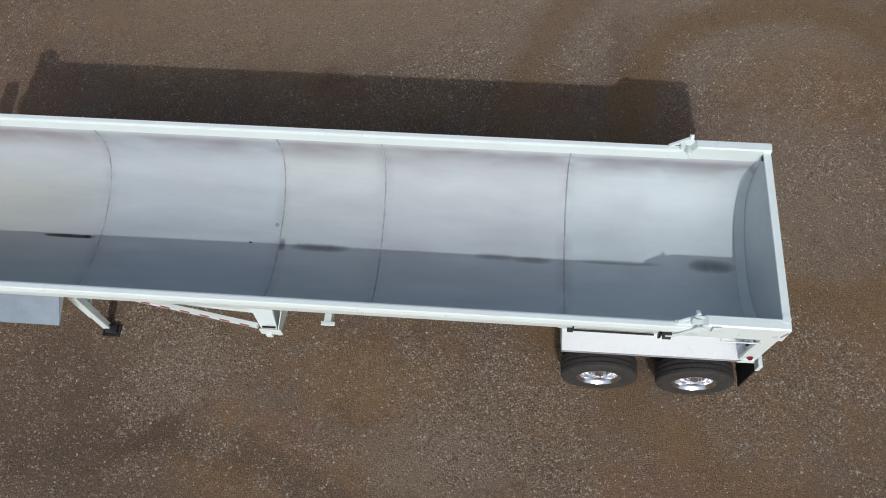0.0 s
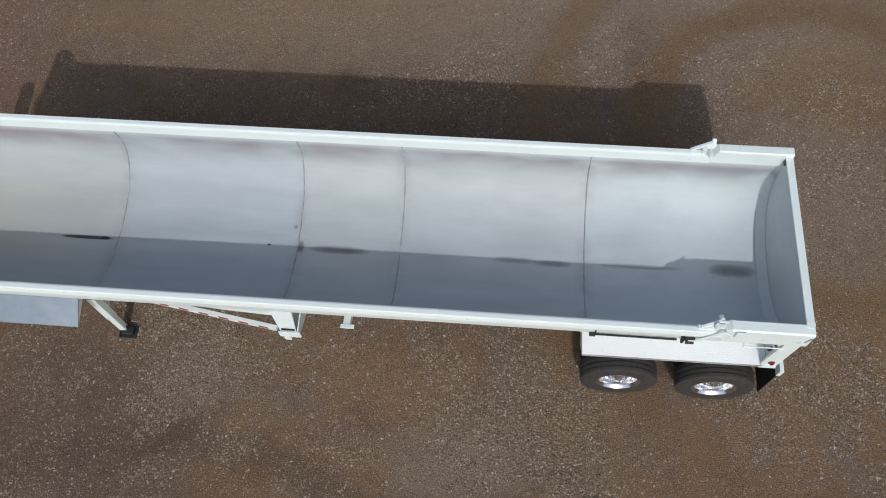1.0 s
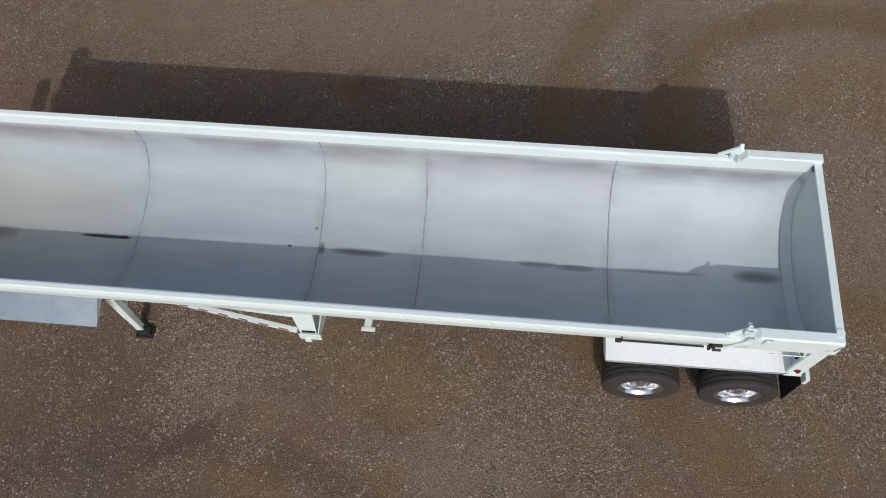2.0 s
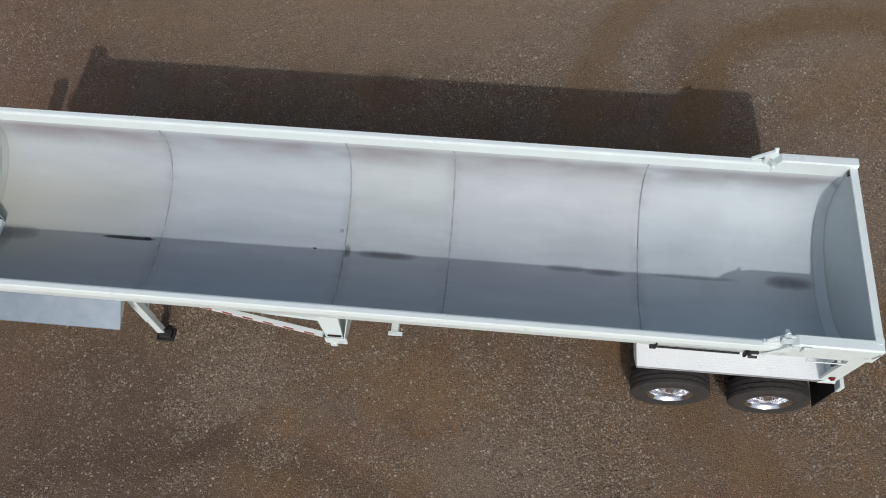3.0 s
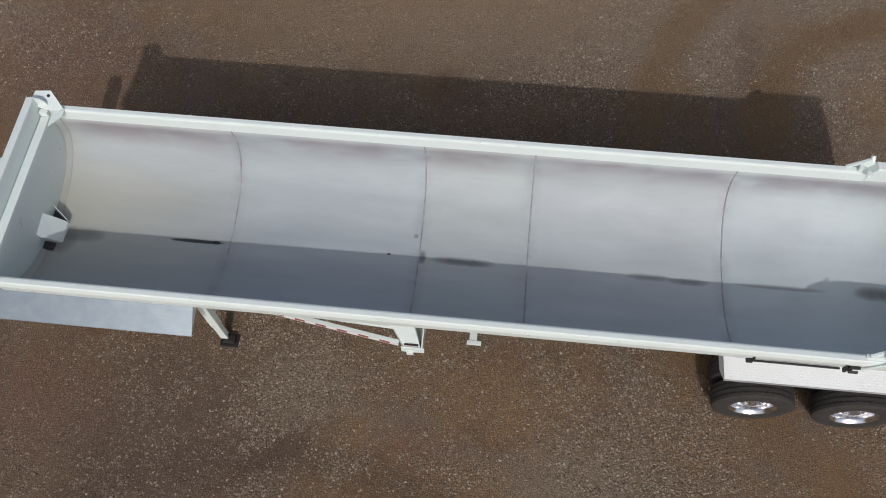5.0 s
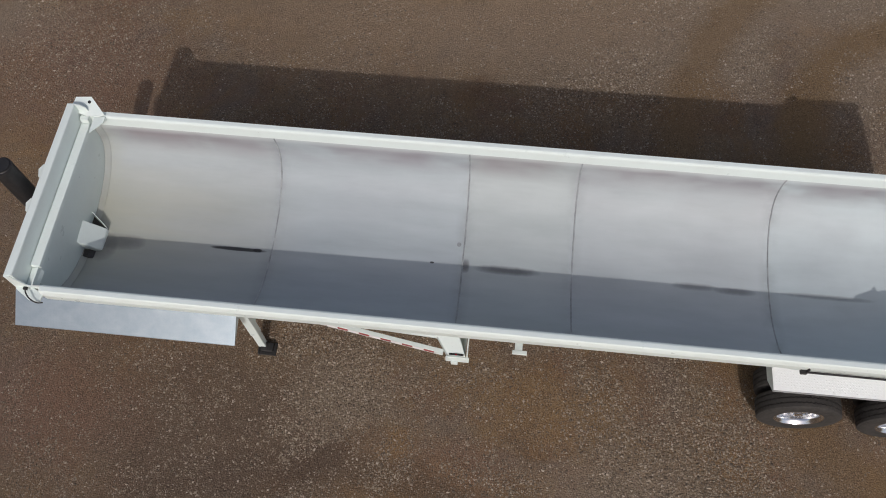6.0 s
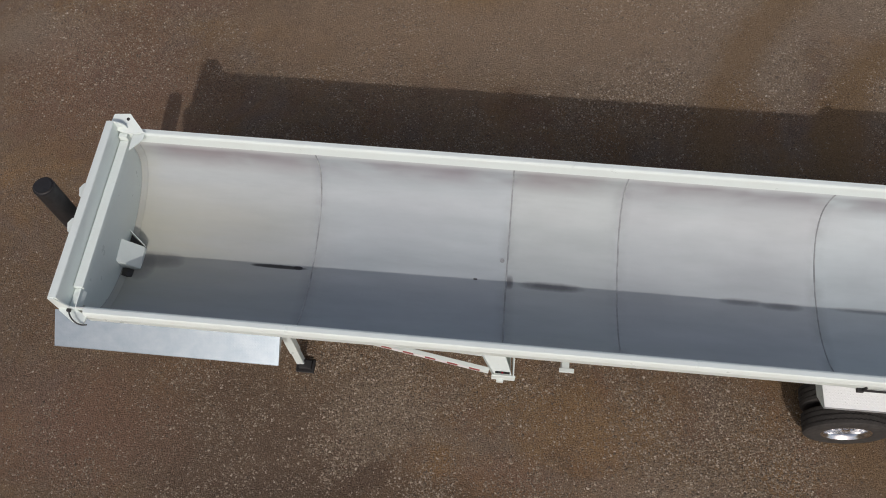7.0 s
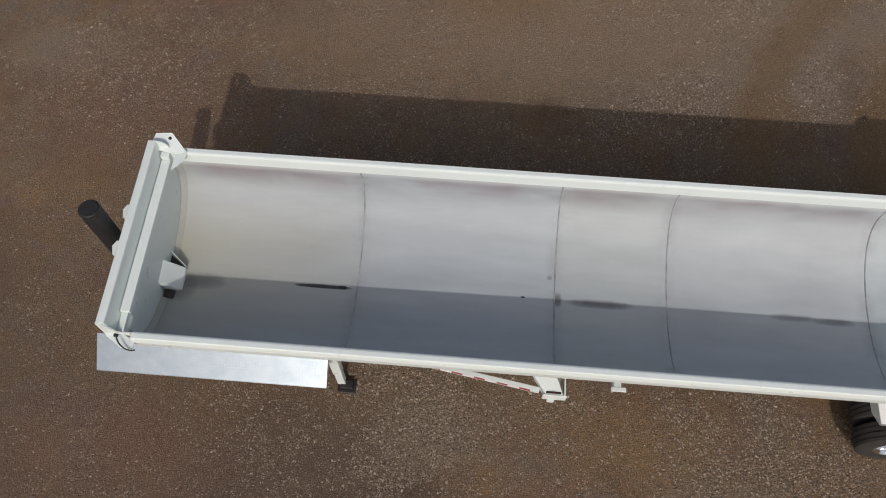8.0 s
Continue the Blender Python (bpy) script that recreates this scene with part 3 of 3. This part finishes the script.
# latches on the rails
for side in (-1, 1):
    bm = B()
    if side < 0:
        # the handle of one latch is swung inwards, that of the other stands up
        bar(bm, (4.19, -1.150, 2.43), (4.42, -1.070, 2.452), 0.032, 0.024, 0.005)
        extrude(bm, [(4.17, 2.405), (4.40, 2.455), (4.455, 2.455), (4.455, 2.37), (4.17, 2.37)], -1.16, -1.115, "y")
        extrude(bm, [(4.36, 2.36), (4.39, 2.45), (4.44, 2.47), (4.50, 2.455), (4.50, 2.36)], -1.095, -1.075, "y")
        rod(bm, (4.425, -1.010, 2.42), (4.425, -1.065, 2.45), 0.028, n=16)
    else:
        bar(bm, (4.20, 1.175, 2.43), (4.45, 1.205, 2.580), 0.038, 0.026, 0.006)
        rod(bm, (4.45, 1.19, 2.560), (4.45, 1.235, 2.605), 0.027, n=16)
        extrude(bm, [(4.22, 2.42), (4.44, 2.575), (4.50, 2.53), (4.50, 2.42)], 1.196, 1.208, "y")
        rod(bm, (4.43, 1.06, 2.475), (4.43, 1.06, 2.51), 0.04, 0.03, 16)
    rod(bm, (4.36, side * 1.15, 2.42), (4.36, side * 1.15, 2.50), 0.03, n=12)
    latch = part("latch", bm, WHITE, trailer, "white tarp latch lever")
    if side < 0:
        bm = B()
        bar(bm, (4.10, -1.225, 2.19), (4.20, -1.235, 2.22), 0.022, 0.03, 0.004)
        bar(bm, (4.20, -1.235, 2.22), (4.43, -1.205, 2.45), 0.022, 0.028, 0.004)
        bar(bm, (4.43, -1.205, 2.45), (4.52, -1.21, 2.38), 0.02, 0.02, 0.004)
        part("lever", bm, WHITE, latch)
        part("stop_block", box(B(), 4.56, 4.66, -1.225, -1.20, 2.36, 2.475, 0.008), WHITE, tub)
bm = rod(B(), (3.05, -1.215, 2.16), (3.98, -1.215, 2.16), 0.0125, n=14)
shaft = part("latch_shaft", bm, FLAP, trailer, "black shaft along the skirt")
bm = B()
box(bm, 3.00, 3.07, -1.235, -1.188, 2.125, 2.17, 0.006)
box(bm, 3.055, 3.07, -1.225, -1.20, 2.16, 2.25, 0.003)
part("shaft_hook", bm, BLACK, shaft)
bm = B()
box(bm, 4.03, 4.06, -1.235, -1.19, 2.10, 2.24, 0.004)
box(bm, 4.02, 4.17, -1.235, -1.20, 2.21, 2.24, 0.006)
rod(bm, (4.08, -1.225, 2.14), (4.17, -1.225, 2.14), 0.028, n=12)
box(bm, 4.09, 4.12, -1.23, -1.19, 2.13, 2.23, 0.004)
part("shaft_clamp", bm, BLACK, shaft)

# ---------------------------------------------------------------- chassis
I_BEAM = ((-0.06, 0.76), (0.06, 0.76), (0.06, 0.775), (0.006, 0.775), (0.006, 1.075), (0.06, 1.075), (0.06, 1.09), (-0.06, 1.09), (-0.06, 1.075), (-0.006, 1.075), (-0.006, 0.775), (-0.06, 0.775))
for side in (-1, 1):
    bm = extrude(B(), [(side * 0.45 + a, b) for a, b in I_BEAM], -5.9, 5.4)
    part("main_beam", bm, WHITE, trailer, "white steel chassis beam")
for x in (-5.7, -4.6, -3.37, -2.0, -0.7, 0.7, 2.2, 3.0, 4.22, 5.2):
    part("cross_member", box(B(), x - 0.05, x + 0.05, -0.443, 0.443, 0.80, 1.05), WHITE, trailer)
for x in (-4.6, -2.0, 0.7, 3.0):
    bm = extrude(B(), [(-0.50, 1.09), (-0.50, 1.20), (-0.36, 1.155), (0.0, 1.19), (0.36, 1.155), (0.50, 1.20), (0.50, 1.09)], x - 0.04, x + 0.04)
    part("tub_saddle", bm, WHITE, trailer)
bm = box(B(), -5.62, -5.0, -0.44, 0.44, 0.70, 0.74)
part("coupler_plate", bm, STEEL, trailer)


def tread(name, parent, x0, x1, y0, y1, z, material, pitch=0.028, size=1.0, height=0.0018):
    """Raised lozenges of a tread plate, alternately turned, in one mesh."""
    verts, faces = [], []
    for i in range(int((x1 - x0) / pitch)):
        for j in range(int((y1 - y0) / pitch)):
            cx, cy = x0 + (i + 0.5) * pitch, y0 + (j + 0.5) * pitch
            s = 0.7 if (i + j) % 2 else -0.7
            ax, ay = 0.0135 * size * math.cos(s), 0.0135 * size * math.sin(s)
            bx, by = -0.0050 * size * math.sin(s), 0.0050 * size * math.cos(s)
            k = len(verts)
            verts += [(cx - ax, cy - ay, z), (cx + bx, cy + by, z), (cx + ax, cy + ay, z), (cx - bx, cy - by, z), (cx, cy, z + height)]
            faces += [(k, k + 1, k + 4), (k + 1, k + 2, k + 4), (k + 2, k + 3, k + 4), (k + 3, k, k + 4)]
    data = bpy.data.meshes.new(name)
    data.from_pydata(verts, [], faces)
    data.materials.append(material)
    ob = new(name, data)
    ob.parent = parent
    return tagged(ob, "", "", "", "stuff")


# front deck of tread plate, sloping up to the tub
bm = box(B(), -6.05, -3.335, 0.0, 0.44, -0.008, 0.0)
deck = part("front_deck", bm, TREAD, trailer, "bright aluminium tread plate deck")
deck.matrix_basis = pose(0, -1.275, 1.372, 33, 0, 0)
tread("tread_pattern", deck, -6.04, -3.345, 0.015, 0.43, 0.0, TREAD, 0.037, 1.35, 0.0012)
part("deck_edge", box(B(), -6.05, -3.335, -0.006, -0.001, -0.03, 0.003), TREAD, deck)
for x in (-6.044, -4.7, -3.341):
    bm = extrude(B(), [(0.01, -0.010), (0.43, -0.010), (0.36, -0.11), (0.33, -0.11)], x - 0.005, x + 0.005)
    part("deck_bracket", bm, WHITE, deck)
for x in (-5.6, -4.2):
    part("deck_stay", bar(B(), (x, -1.05, 1.40), (x, -0.456, 1.03), 0.05, 0.05), WHITE, trailer)

# landing legs
for side in (-1, 1):
    bm = box(B(), -3.43, -3.31, side * 0.85, side * 0.75, 0.50, 1.20, 0.008)
    leg = part("landing_leg", bm, WHITE, trailer, "white square landing leg on a black foot")
    part("inner_leg", box(B(), -3.422, -3.318, side * 0.842, side * 0.758, 0.06, 0.62, 0.006), WHITE, leg)
    bm = B()
    box(bm, -3.42, -3.18, side * 0.935, side * 0.755, 0.0, 0.03, 0.006)
    box(bm, -3.42, -3.40, side * 0.935, side * 0.755, 0.02, 0.07, 0.004)
    box(bm, -3.385, -3.215, side * 0.895, side * 0.775, 0.028, 0.085, 0.01)
    rod(bm, (-3.44, side * 0.80, 0.11), (-3.30, side * 0.80, 0.11), 0.022, n=12)
    part("foot", bm, BLACK, leg, "black steel foot")
    part("leg_brace", bar(B(), (-3.37, side * 0.74, 0.72), (-3.37, side * 0.46, 0.95), 0.05, 0.05), WHITE, leg)

# hinge arms with their long braces
for side in (-1, 1):
    bm = extrude(B(), [(side * y, z) for y, z in ((0.52, 0.80), (0.52, 1.315), (0.62, 1.335), (1.085, 1.215), (1.085, 1.06), (0.95, 0.98))], -0.80, -0.59)
    for v in bm.verts:
        if v.co.z > 1.3:
            v.co.x -= 0.34 if v.co.x < -0.7 else 0.20
    arm = part("hinge_arm", bm, WHITE, trailer, "white welded hinge arm")
    bm = extrude(B(), [(side * y, z) for y, z in ((0.62, 0.90), (0.64, 1.27), (1.09, 1.24), (1.10, 1.10))], -0.575, -0.56)
    part("side_web", bm, WHITE, arm)
    bm = B()
    box(bm, -0.825, -0.54, side * 1.09, side * 1.115, 1.055, 1.205, 0.01)
    box(bm, -0.76, -0.675, side * 1.092, side * 1.135, 1.00, 1.10, 0.008)
    part("hinge_plate", bm, WHITE, arm)
    part("hinge_slot", box(B(), -0.785, -0.61, side * 1.062, side * 1.087, 1.214, 1.228, 0.003), BLACK, arm)
    part("marker_light", rod(B(), (-0.70, side * 1.075, 1.222), (-0.70, side * 1.08, 1.24), 0.014, 0.011, 12), LENS, arm, "small red marker light")
    bm = B()
    bar(bm, (-2.85, side * 0.735, 1.19), (-0.86, side * 1.04, 1.15), 0.055, 0.085, 0.006)
    brace = part("hinge_brace", bm, WHITE, trailer, "long white brace with red and white tape")
    a, b = Vector((-2.85, side * 0.735, 1.19)), Vector((-0.86, side * 1.04, 1.15))
    way, out = (b - a).normalized(), Vector((0, side, 0))
    out = (out - way * out.dot(way)).normalized()
    reach = (b - a).length
    k = 0
    s = 0.27
    while s + 0.15 < reach:
        p = a + way * s + out * 0.0290 + Vector((0, 0, 0.012))
        part("tape_red" if k % 2 else "tape_white", bar(B(), p, p + way * (0.130 if k % 2 else 0.135), 0.002, 0.054 if k % 2 else 0.066), RED if k % 2 else TAPE, brace)
        s += 0.137
        k += 1
    bm = bar(B(), (-2.1, side * 0.78, 1.15), (-0.86, side * 0.86, 1.20), 0.045, 0.06, 0.006)
    part("inner_brace", bm, WHITE, arm)
    bm = B()
    box(bm, 0.0, 0.09, side * 0.70, side * 0.965, 1.10, 1.235, 0.004)
    stop = part("tub_stop", bm, WHITE, trailer, "small white stop bracket")
    part("flange", box(B(), -0.03, 0.145, side * 0.955, side * 1.005, 1.215, 1.245, 0.004), WHITE, stop)
    part("stop_arm", box(B(), 0.02, 0.07, side * 0.456, side * 0.72, 1.0, 1.10), WHITE, stop)

# fenders
for side in (-1, 1):
    bm = extrude(B(), [(3.03, side * 1.158), (5.27, side * 1.148), (5.27, side * 0.52), (3.03, side * 0.52)], 1.275, 1.283, "z")
    fender = part("fender", bm, FENDER, trailer, "white painted tread plate fender over two axles")
    y0, y1 = sorted((side * 1.14, side * 0.62))
    tread("tread_pattern", fender, 3.05, 5.25, y0, y1, 1.283, FENDER, 0.034, 1.2, 0.0038)
    bm = extrude(B(), [(3.03, side * 1.162), (5.27, side * 1.152), (5.27, side * 1.149), (3.03, side * 1.159)], 1.235, 1.284, "z")
    part("fender_lip", bm, WELD, fender, "grey worn edge")
    bm = extrude(B(), [(side * 1.155, 1.272), (side * 1.155, 1.235), (side * 0.98, 1.10), (side * 0.52, 1.10), (side * 0.52, 1.272)], 3.03, 3.036)
    part("fender_end", bm, WHITE, fender)
    for x in (3.10, 4.22, 5.2):
        part("fender_stay", bar(B(), (x, side * 0.456, 1.0), (x, side * 1.05, 1.245), 0.05, 0.05), WHITE, fender)

# rear corner: bracket, lamp and mudguard
for side in (-1, 1):
    bm = B()
    extrude(bm, [(5.17, side * 1.168), (5.375, side * 1.168), (5.405, side * 0.52), (5.275, side * 0.52), (5.275, side * 1.14)], 1.255, 1.30, "z")
    extrude(bm, [(5.19, 1.30), (5.385, 1.30), (5.415, 2.00), (5.40, 2.135), (5.24, 2.135), (5.20, 1.60)], side * (1.145 if side < 0 else 1.192), side * (1.115 if side < 0 else 1.168), "y")
    bracket = part("rear_bracket", bm, WHITE, trailer, "white rear corner bracket with a red lamp")
    bm = B()
    face = 1.145 if side < 0 else 1.192
    rod(bm, (5.293, side * face, 1.40), (5.293, side * (face + 0.027), 1.405), 0.032, 0.027, 20)
    part("lamp_lens", bm, LENS, bracket, "round red lamp")
    bm = rod(B(), (5.293, side * face, 1.40), (5.293, side * (face + 0.008), 1.401), 0.042, 0.040, 20)
    part("lamp_base", bm, BLACK, bracket)
    bm = box(B(), 5.445, 5.457, side * 1.20, side * 0.56, 0.37, 1.20)
    part("mudflap", bm, FLAP, trailer, "black rubber mudflap")
    part("flap_hanger", box(B(), 5.425, 5.475, side * 1.222, side * 0.50, 1.13, 1.30, 0.006), WHITE, trailer)
    if side > 0:
        continue
    bm = B()
    rod(bm, (4.74, side * 1.125, 2.04), (5.24, side * 1.125, 2.04), 0.008, n=10)
    rod(bm, (4.78, side * 1.17, 1.96), (5.24, side * 1.17, 1.96), 0.008, n=10)
    rod(bm, (4.78, side * 1.12, 2.14), (4.78, side * 1.17, 1.96), 0.008, n=10)
    rod(bm, (4.90, side * 1.14, 2.14), (4.90, side * 1.125, 2.04), 0.008, n=10)
    part("grab_rail", bm, WHITE, bracket, "thin white grab rail")
    part("hose_box", box(B(), 5.12, 5.155, side * 1.145, side * 1.112, 1.78, 1.86, 0.005), BLACK, bracket)
part("rear_bumper", box(B(), 5.42, 5.50, -0.50, 0.50, 0.55, 0.67, 0.01), WHITE, trailer)

# ---------------------------------------------------------------- running gear
tyre_profile = [(0.284, -0.121), (0.302, -0.131), (0.345, -0.137), (0.40, -0.141), (0.445, -0.137), (0.470, -0.129), (0.4735, -0.124), (0.486, -0.120)]
tyre_profile += [(0.494, -0.112), (0.499, -0.072), (0.478, -0.071), (0.478, -0.059), (0.4995, -0.058), (0.500, -0.008), (0.479, -0.007), (0.479, 0.007), (0.500, 0.008)]
tyre_profile += [(r, -y) for r, y in tyre_profile[:13][::-1]]


def zigzag(k, i):
    """Grooves run in a zigzag round the tread."""
    return (0.009 if i % 2 else -0.009) if 9 <= k <= 20 else 0.0


def rim_mesh():
    """A deep-dished disc wheel with hand holes; its open face looks to -y."""
    bm = B()
    n = 60
    bowl = [(0.290, -0.108), (0.295, -0.116), (0.294, -0.124), (0.287, -0.129), (0.279, -0.127), (0.272, -0.117), (0.265, -0.104), (0.254, -0.094), (0.248, -0.070), (0.243, -0.040), (0.236, 0.0), (0.222, 0.020), (0.188, 0.016), (0.172, 0.004), (0.150, -0.012), (0.085, -0.014), (0.085, 0.01)]
    rings = []
    for i in range(n):
        a = 2 * math.pi * i / n
        rings.append([bm.verts.new((r * math.cos(a), y, r * math.sin(a))) for r, y in bowl])
    for i in range(n):
        for k in range(len(bowl) - 1):
            if k == 11 and i % 6 in (1, 2, 3):
                continue
            bm.faces.new((rings[i][k], rings[i][k + 1], rings[(i + 1) % n][k + 1], rings[(i + 1) % n][k]))
    lathe(bm, [(0.262, 0.02), (0.262, 0.10), (0.292, 0.118), (0.288, 0.108)], n)
    return bm


wheel = part("wheel", rim_mesh(), ALLOY, trailer, "polished aluminium disc wheel with a black tyre", True)
part("tyre", lathe(B(), tyre_profile, 112, zigzag), RUBBER, wheel, "worn black tyre with zigzag tread")
bm = B()
rod(bm, (0, 0.02, 0), (0, -0.055, 0), 0.084, 0.080, 28)
rod(bm, (0, -0.055, 0), (0, -0.085, 0), 0.062, 0.055, 24)
part("hub", bm, ALLOY, wheel, "", True)
for i in range(10):
    a = 2 * math.pi * (i + 0.5) / 10
    bm = rod(B(), (0.118 * math.cos(a), -0.010, 0.118 * math.sin(a)), (0.118 * math.cos(a), -0.062, 0.118 * math.sin(a)), 0.017, 0.014, 6)
    part("lug_nut", bm, ALLOY, wheel)
part("drum", rod(B(), (0, 0.03, 0), (0, 0.12, 0), 0.235, n=32), STEEL, wheel)
inner_wheel = part("wheel", lathe(B(), [(0.290, -0.108), (0.297, -0.118), (0.281, -0.119), (0.262, -0.085), (0.258, 0.085), (0.281, 0.119), (0.290, 0.108)], 48), STEEL, trailer, "inner wheel of a pair", True)
part("tyre", lathe(B(), tyre_profile, 112, zigzag), RUBBER, inner_wheel)
for x in (3.6, 4.845):
    for side in (-1, 1):
        turn = 0 if side < 0 else 180
        spin = 17 if x > 4 else 0
        for one, y in ((wheel, 1.112), (inner_wheel, 0.782)):
            m = pose(x, side * y, 0.5, 0, spin, turn)
            if x == 3.6 and side < 0:
                one.matrix_basis = m
            else:
                copy_thing(one, m)
    part("axle", rod(B(), (x, -0.9, 0.5), (x, 0.9, 0.5), 0.064, n=20), BLACK, trailer)
    for side in (-1, 1):
        part("spring_seat", box(B(), x - 0.42, x + 0.42, side * 0.49, side * 0.41, 0.56, 0.63, 0.01), BLACK, trailer)
        part("hanger", box(B(), x - 0.50, x - 0.40, side * 0.49, side * 0.41, 0.52, 0.758), BLACK, trailer)
        part("air_spring", rod(B(), (x + 0.34, side * 0.45, 0.63), (x + 0.34, side * 0.45, 0.758), 0.11, n=20), RUBBER, trailer)

# hoist cylinder standing in front of the tub
bm = rod(B(), (-5.87, 0.02, 0.86), (-5.87, 0.02, 2.96), 0.118, n=40)
bmesh.ops.bevel(bm, geom=[e for e in bm.edges if all(v.co.z > 2.9 for v in e.verts)], offset=0.022, segments=3, affect="EDGES")
hoist = part("hoist_cylinder", bm, BLACK, trailer, "upright black hoist cylinder", True)
part("cylinder_foot", box(B(), -6.02, -5.72, -0.20, 0.24, 0.80, 0.88, 0.01), WHITE, hoist)
part("nose_beam", box(B(), -6.06, -5.9, -0.6, 0.6, 0.78, 1.07, 0.01), WHITE, trailer)

# ---------------------------------------------------------------- loose stones on the yard
rng = np.random.default_rng(5)


def field(x, y, cell):
    """Smooth random patches of about that size, 0 to 1."""
    table = rng.uniform(0, 1, (256, 256))
    u, v = x / cell + 100.37, y / cell + 100.71
    i, j = np.floor(u).astype(int), np.floor(v).astype(int)
    fu, fv = u - i, v - j
    fu, fv = fu * fu * (3 - 2 * fu), fv * fv * (3 - 2 * fv)
    i, j, i1, j1 = i % 256, j % 256, (i + 1) % 256, (j + 1) % 256
    return (table[i, j] * (1 - fu) + table[i1, j] * fu) * (1 - fv) + (table[i, j1] * (1 - fu) + table[i1, j1] * fu) * fv


COUNT, TRIES = 500000, 2350000
px = rng.uniform(-11.2, 9.6, TRIES)
py = rng.uniform(-4.8, 7.8, TRIES)
patch = 0.34 * field(px * 0.8 + py * 0.6, py * 0.8 - px * 0.6, 1.7) + 0.28 * field(px, py, 0.62) + 0.22 * field(px * 0.6 - py * 0.8, py * 0.6 + px * 0.8, 0.24) + 0.16 * field(px, py, 0.09)
dense = np.clip((patch - 0.36) * 3.3, np.where(py < 2.0, 0.26, 0.06), 1.15)
# stonier patches: middle x, middle y, spread
for cx, cy, spread, weight in ((-2.4, -1.6, 1.3, 0.8), (1.7, -2.1, 1.0, 0.6), (3.5, 4.8, 0.5, 0.7), (5.3, 4.5, 0.35, 0.6), (6.2, 1.2, 1.4, 0.35), (0.3, -1.0, 0.7, 0.4), (-8.0, 4.0, 1.0, 0.3), (1.2, 4.4, 0.8, 0.5), (3.2, -1.1, 0.6, 0.4), (4.3, -2.0, 1.2, 0.55), (6.2, -1.0, 1.2, 0.4)):
    dense += weight * np.exp(-((px - cx) ** 2 + (py - cy) ** 2) / (2 * spread**2)) * np.clip((patch - 0.25) * 3.0, 0.2, 1.3)
# the far side and the ground ahead of the trailer are more trodden in
dense *= np.where(py > 2.5, 0.80, 0.90) * np.where((px < -5.8) & (py > 0), 0.6, 1.0) * np.where((px < -3.6) & (py < 0), 0.72, 1.0)
# fewer on the bare tracks of wheels
for cx, cy, radius in ((6.9, 3.0, 2.75), (8.0, 2.6, 5.65)):
    off = np.hypot(px - cx, py - cy) - radius + 0.15 * np.sin(px * 2.1 + py * 1.3)
    dense *= 1 - 0.85 * np.exp(-((off / 0.36) ** 2))
u, v = (px + 2.4) * 0.814 + (py + 2.3) * 0.581, (py + 2.3) * 0.814 - (px + 2.4) * 0.581
dense *= 1 - 0.7 * np.exp(-((u / 0.8) ** 2) - (v / 0.13) ** 2)
# they thin out away from the trailer
dense *= np.clip((py + 4.8) / 1.2, 0, 1) * np.clip((7.8 - py) / 1.0, 0, 1) * np.clip((px + 11.2) / 1.2, 0, 1) * np.clip((9.6 - px) / 1.2, 0, 1)
keep = rng.uniform(0, 1.25, TRIES) < dense
px, py, dense = px[keep][:COUNT], py[keep][:COUNT], dense[keep][:COUNT]
count = len(px)
size = np.clip(rng.lognormal(math.log(0.0068), 0.49, count) * (0.75 + 0.4 * np.minimum(dense, 1.2)), 0.0035, 0.024)
base = np.array([(1, 0, -0.2), (0, 1, -0.2), (-1, 0, -0.2), (0, -1, -0.2), (0, 0, 1)])
spin = rng.uniform(0, 6.28, count)
shape = base[None] * np.stack([size, size * rng.uniform(0.55, 1, count), size * rng.uniform(0.55, 1.0, count)], 1)[:, None]
shape += rng.normal(0, 1, shape.shape) * size[:, None, None] * 0.16
c, s = np.cos(spin)[:, None], np.sin(spin)[:, None]
verts = np.stack([shape[..., 0] * c - shape[..., 1] * s + px[:, None], shape[..., 0] * s + shape[..., 1] * c + py[:, None], shape[..., 2] + size[:, None] * 0.15], -1).reshape(-1, 3)
peak = np.array([(0, 1, 4), (1, 2, 4), (2, 3, 4), (3, 0, 4)])
faces = (peak[None] + 5 * np.arange(count)[:, None, None]).reshape(-1, 3)
data = bpy.data.meshes.new("loose_stones")
data.from_pydata(verts.tolist(), [], faces.tolist())
data.materials.append(STONE)
tagged(new("loose_stones", data), "small loose tan and grey stones strewn over the yard", "gravel", "", "stuff")
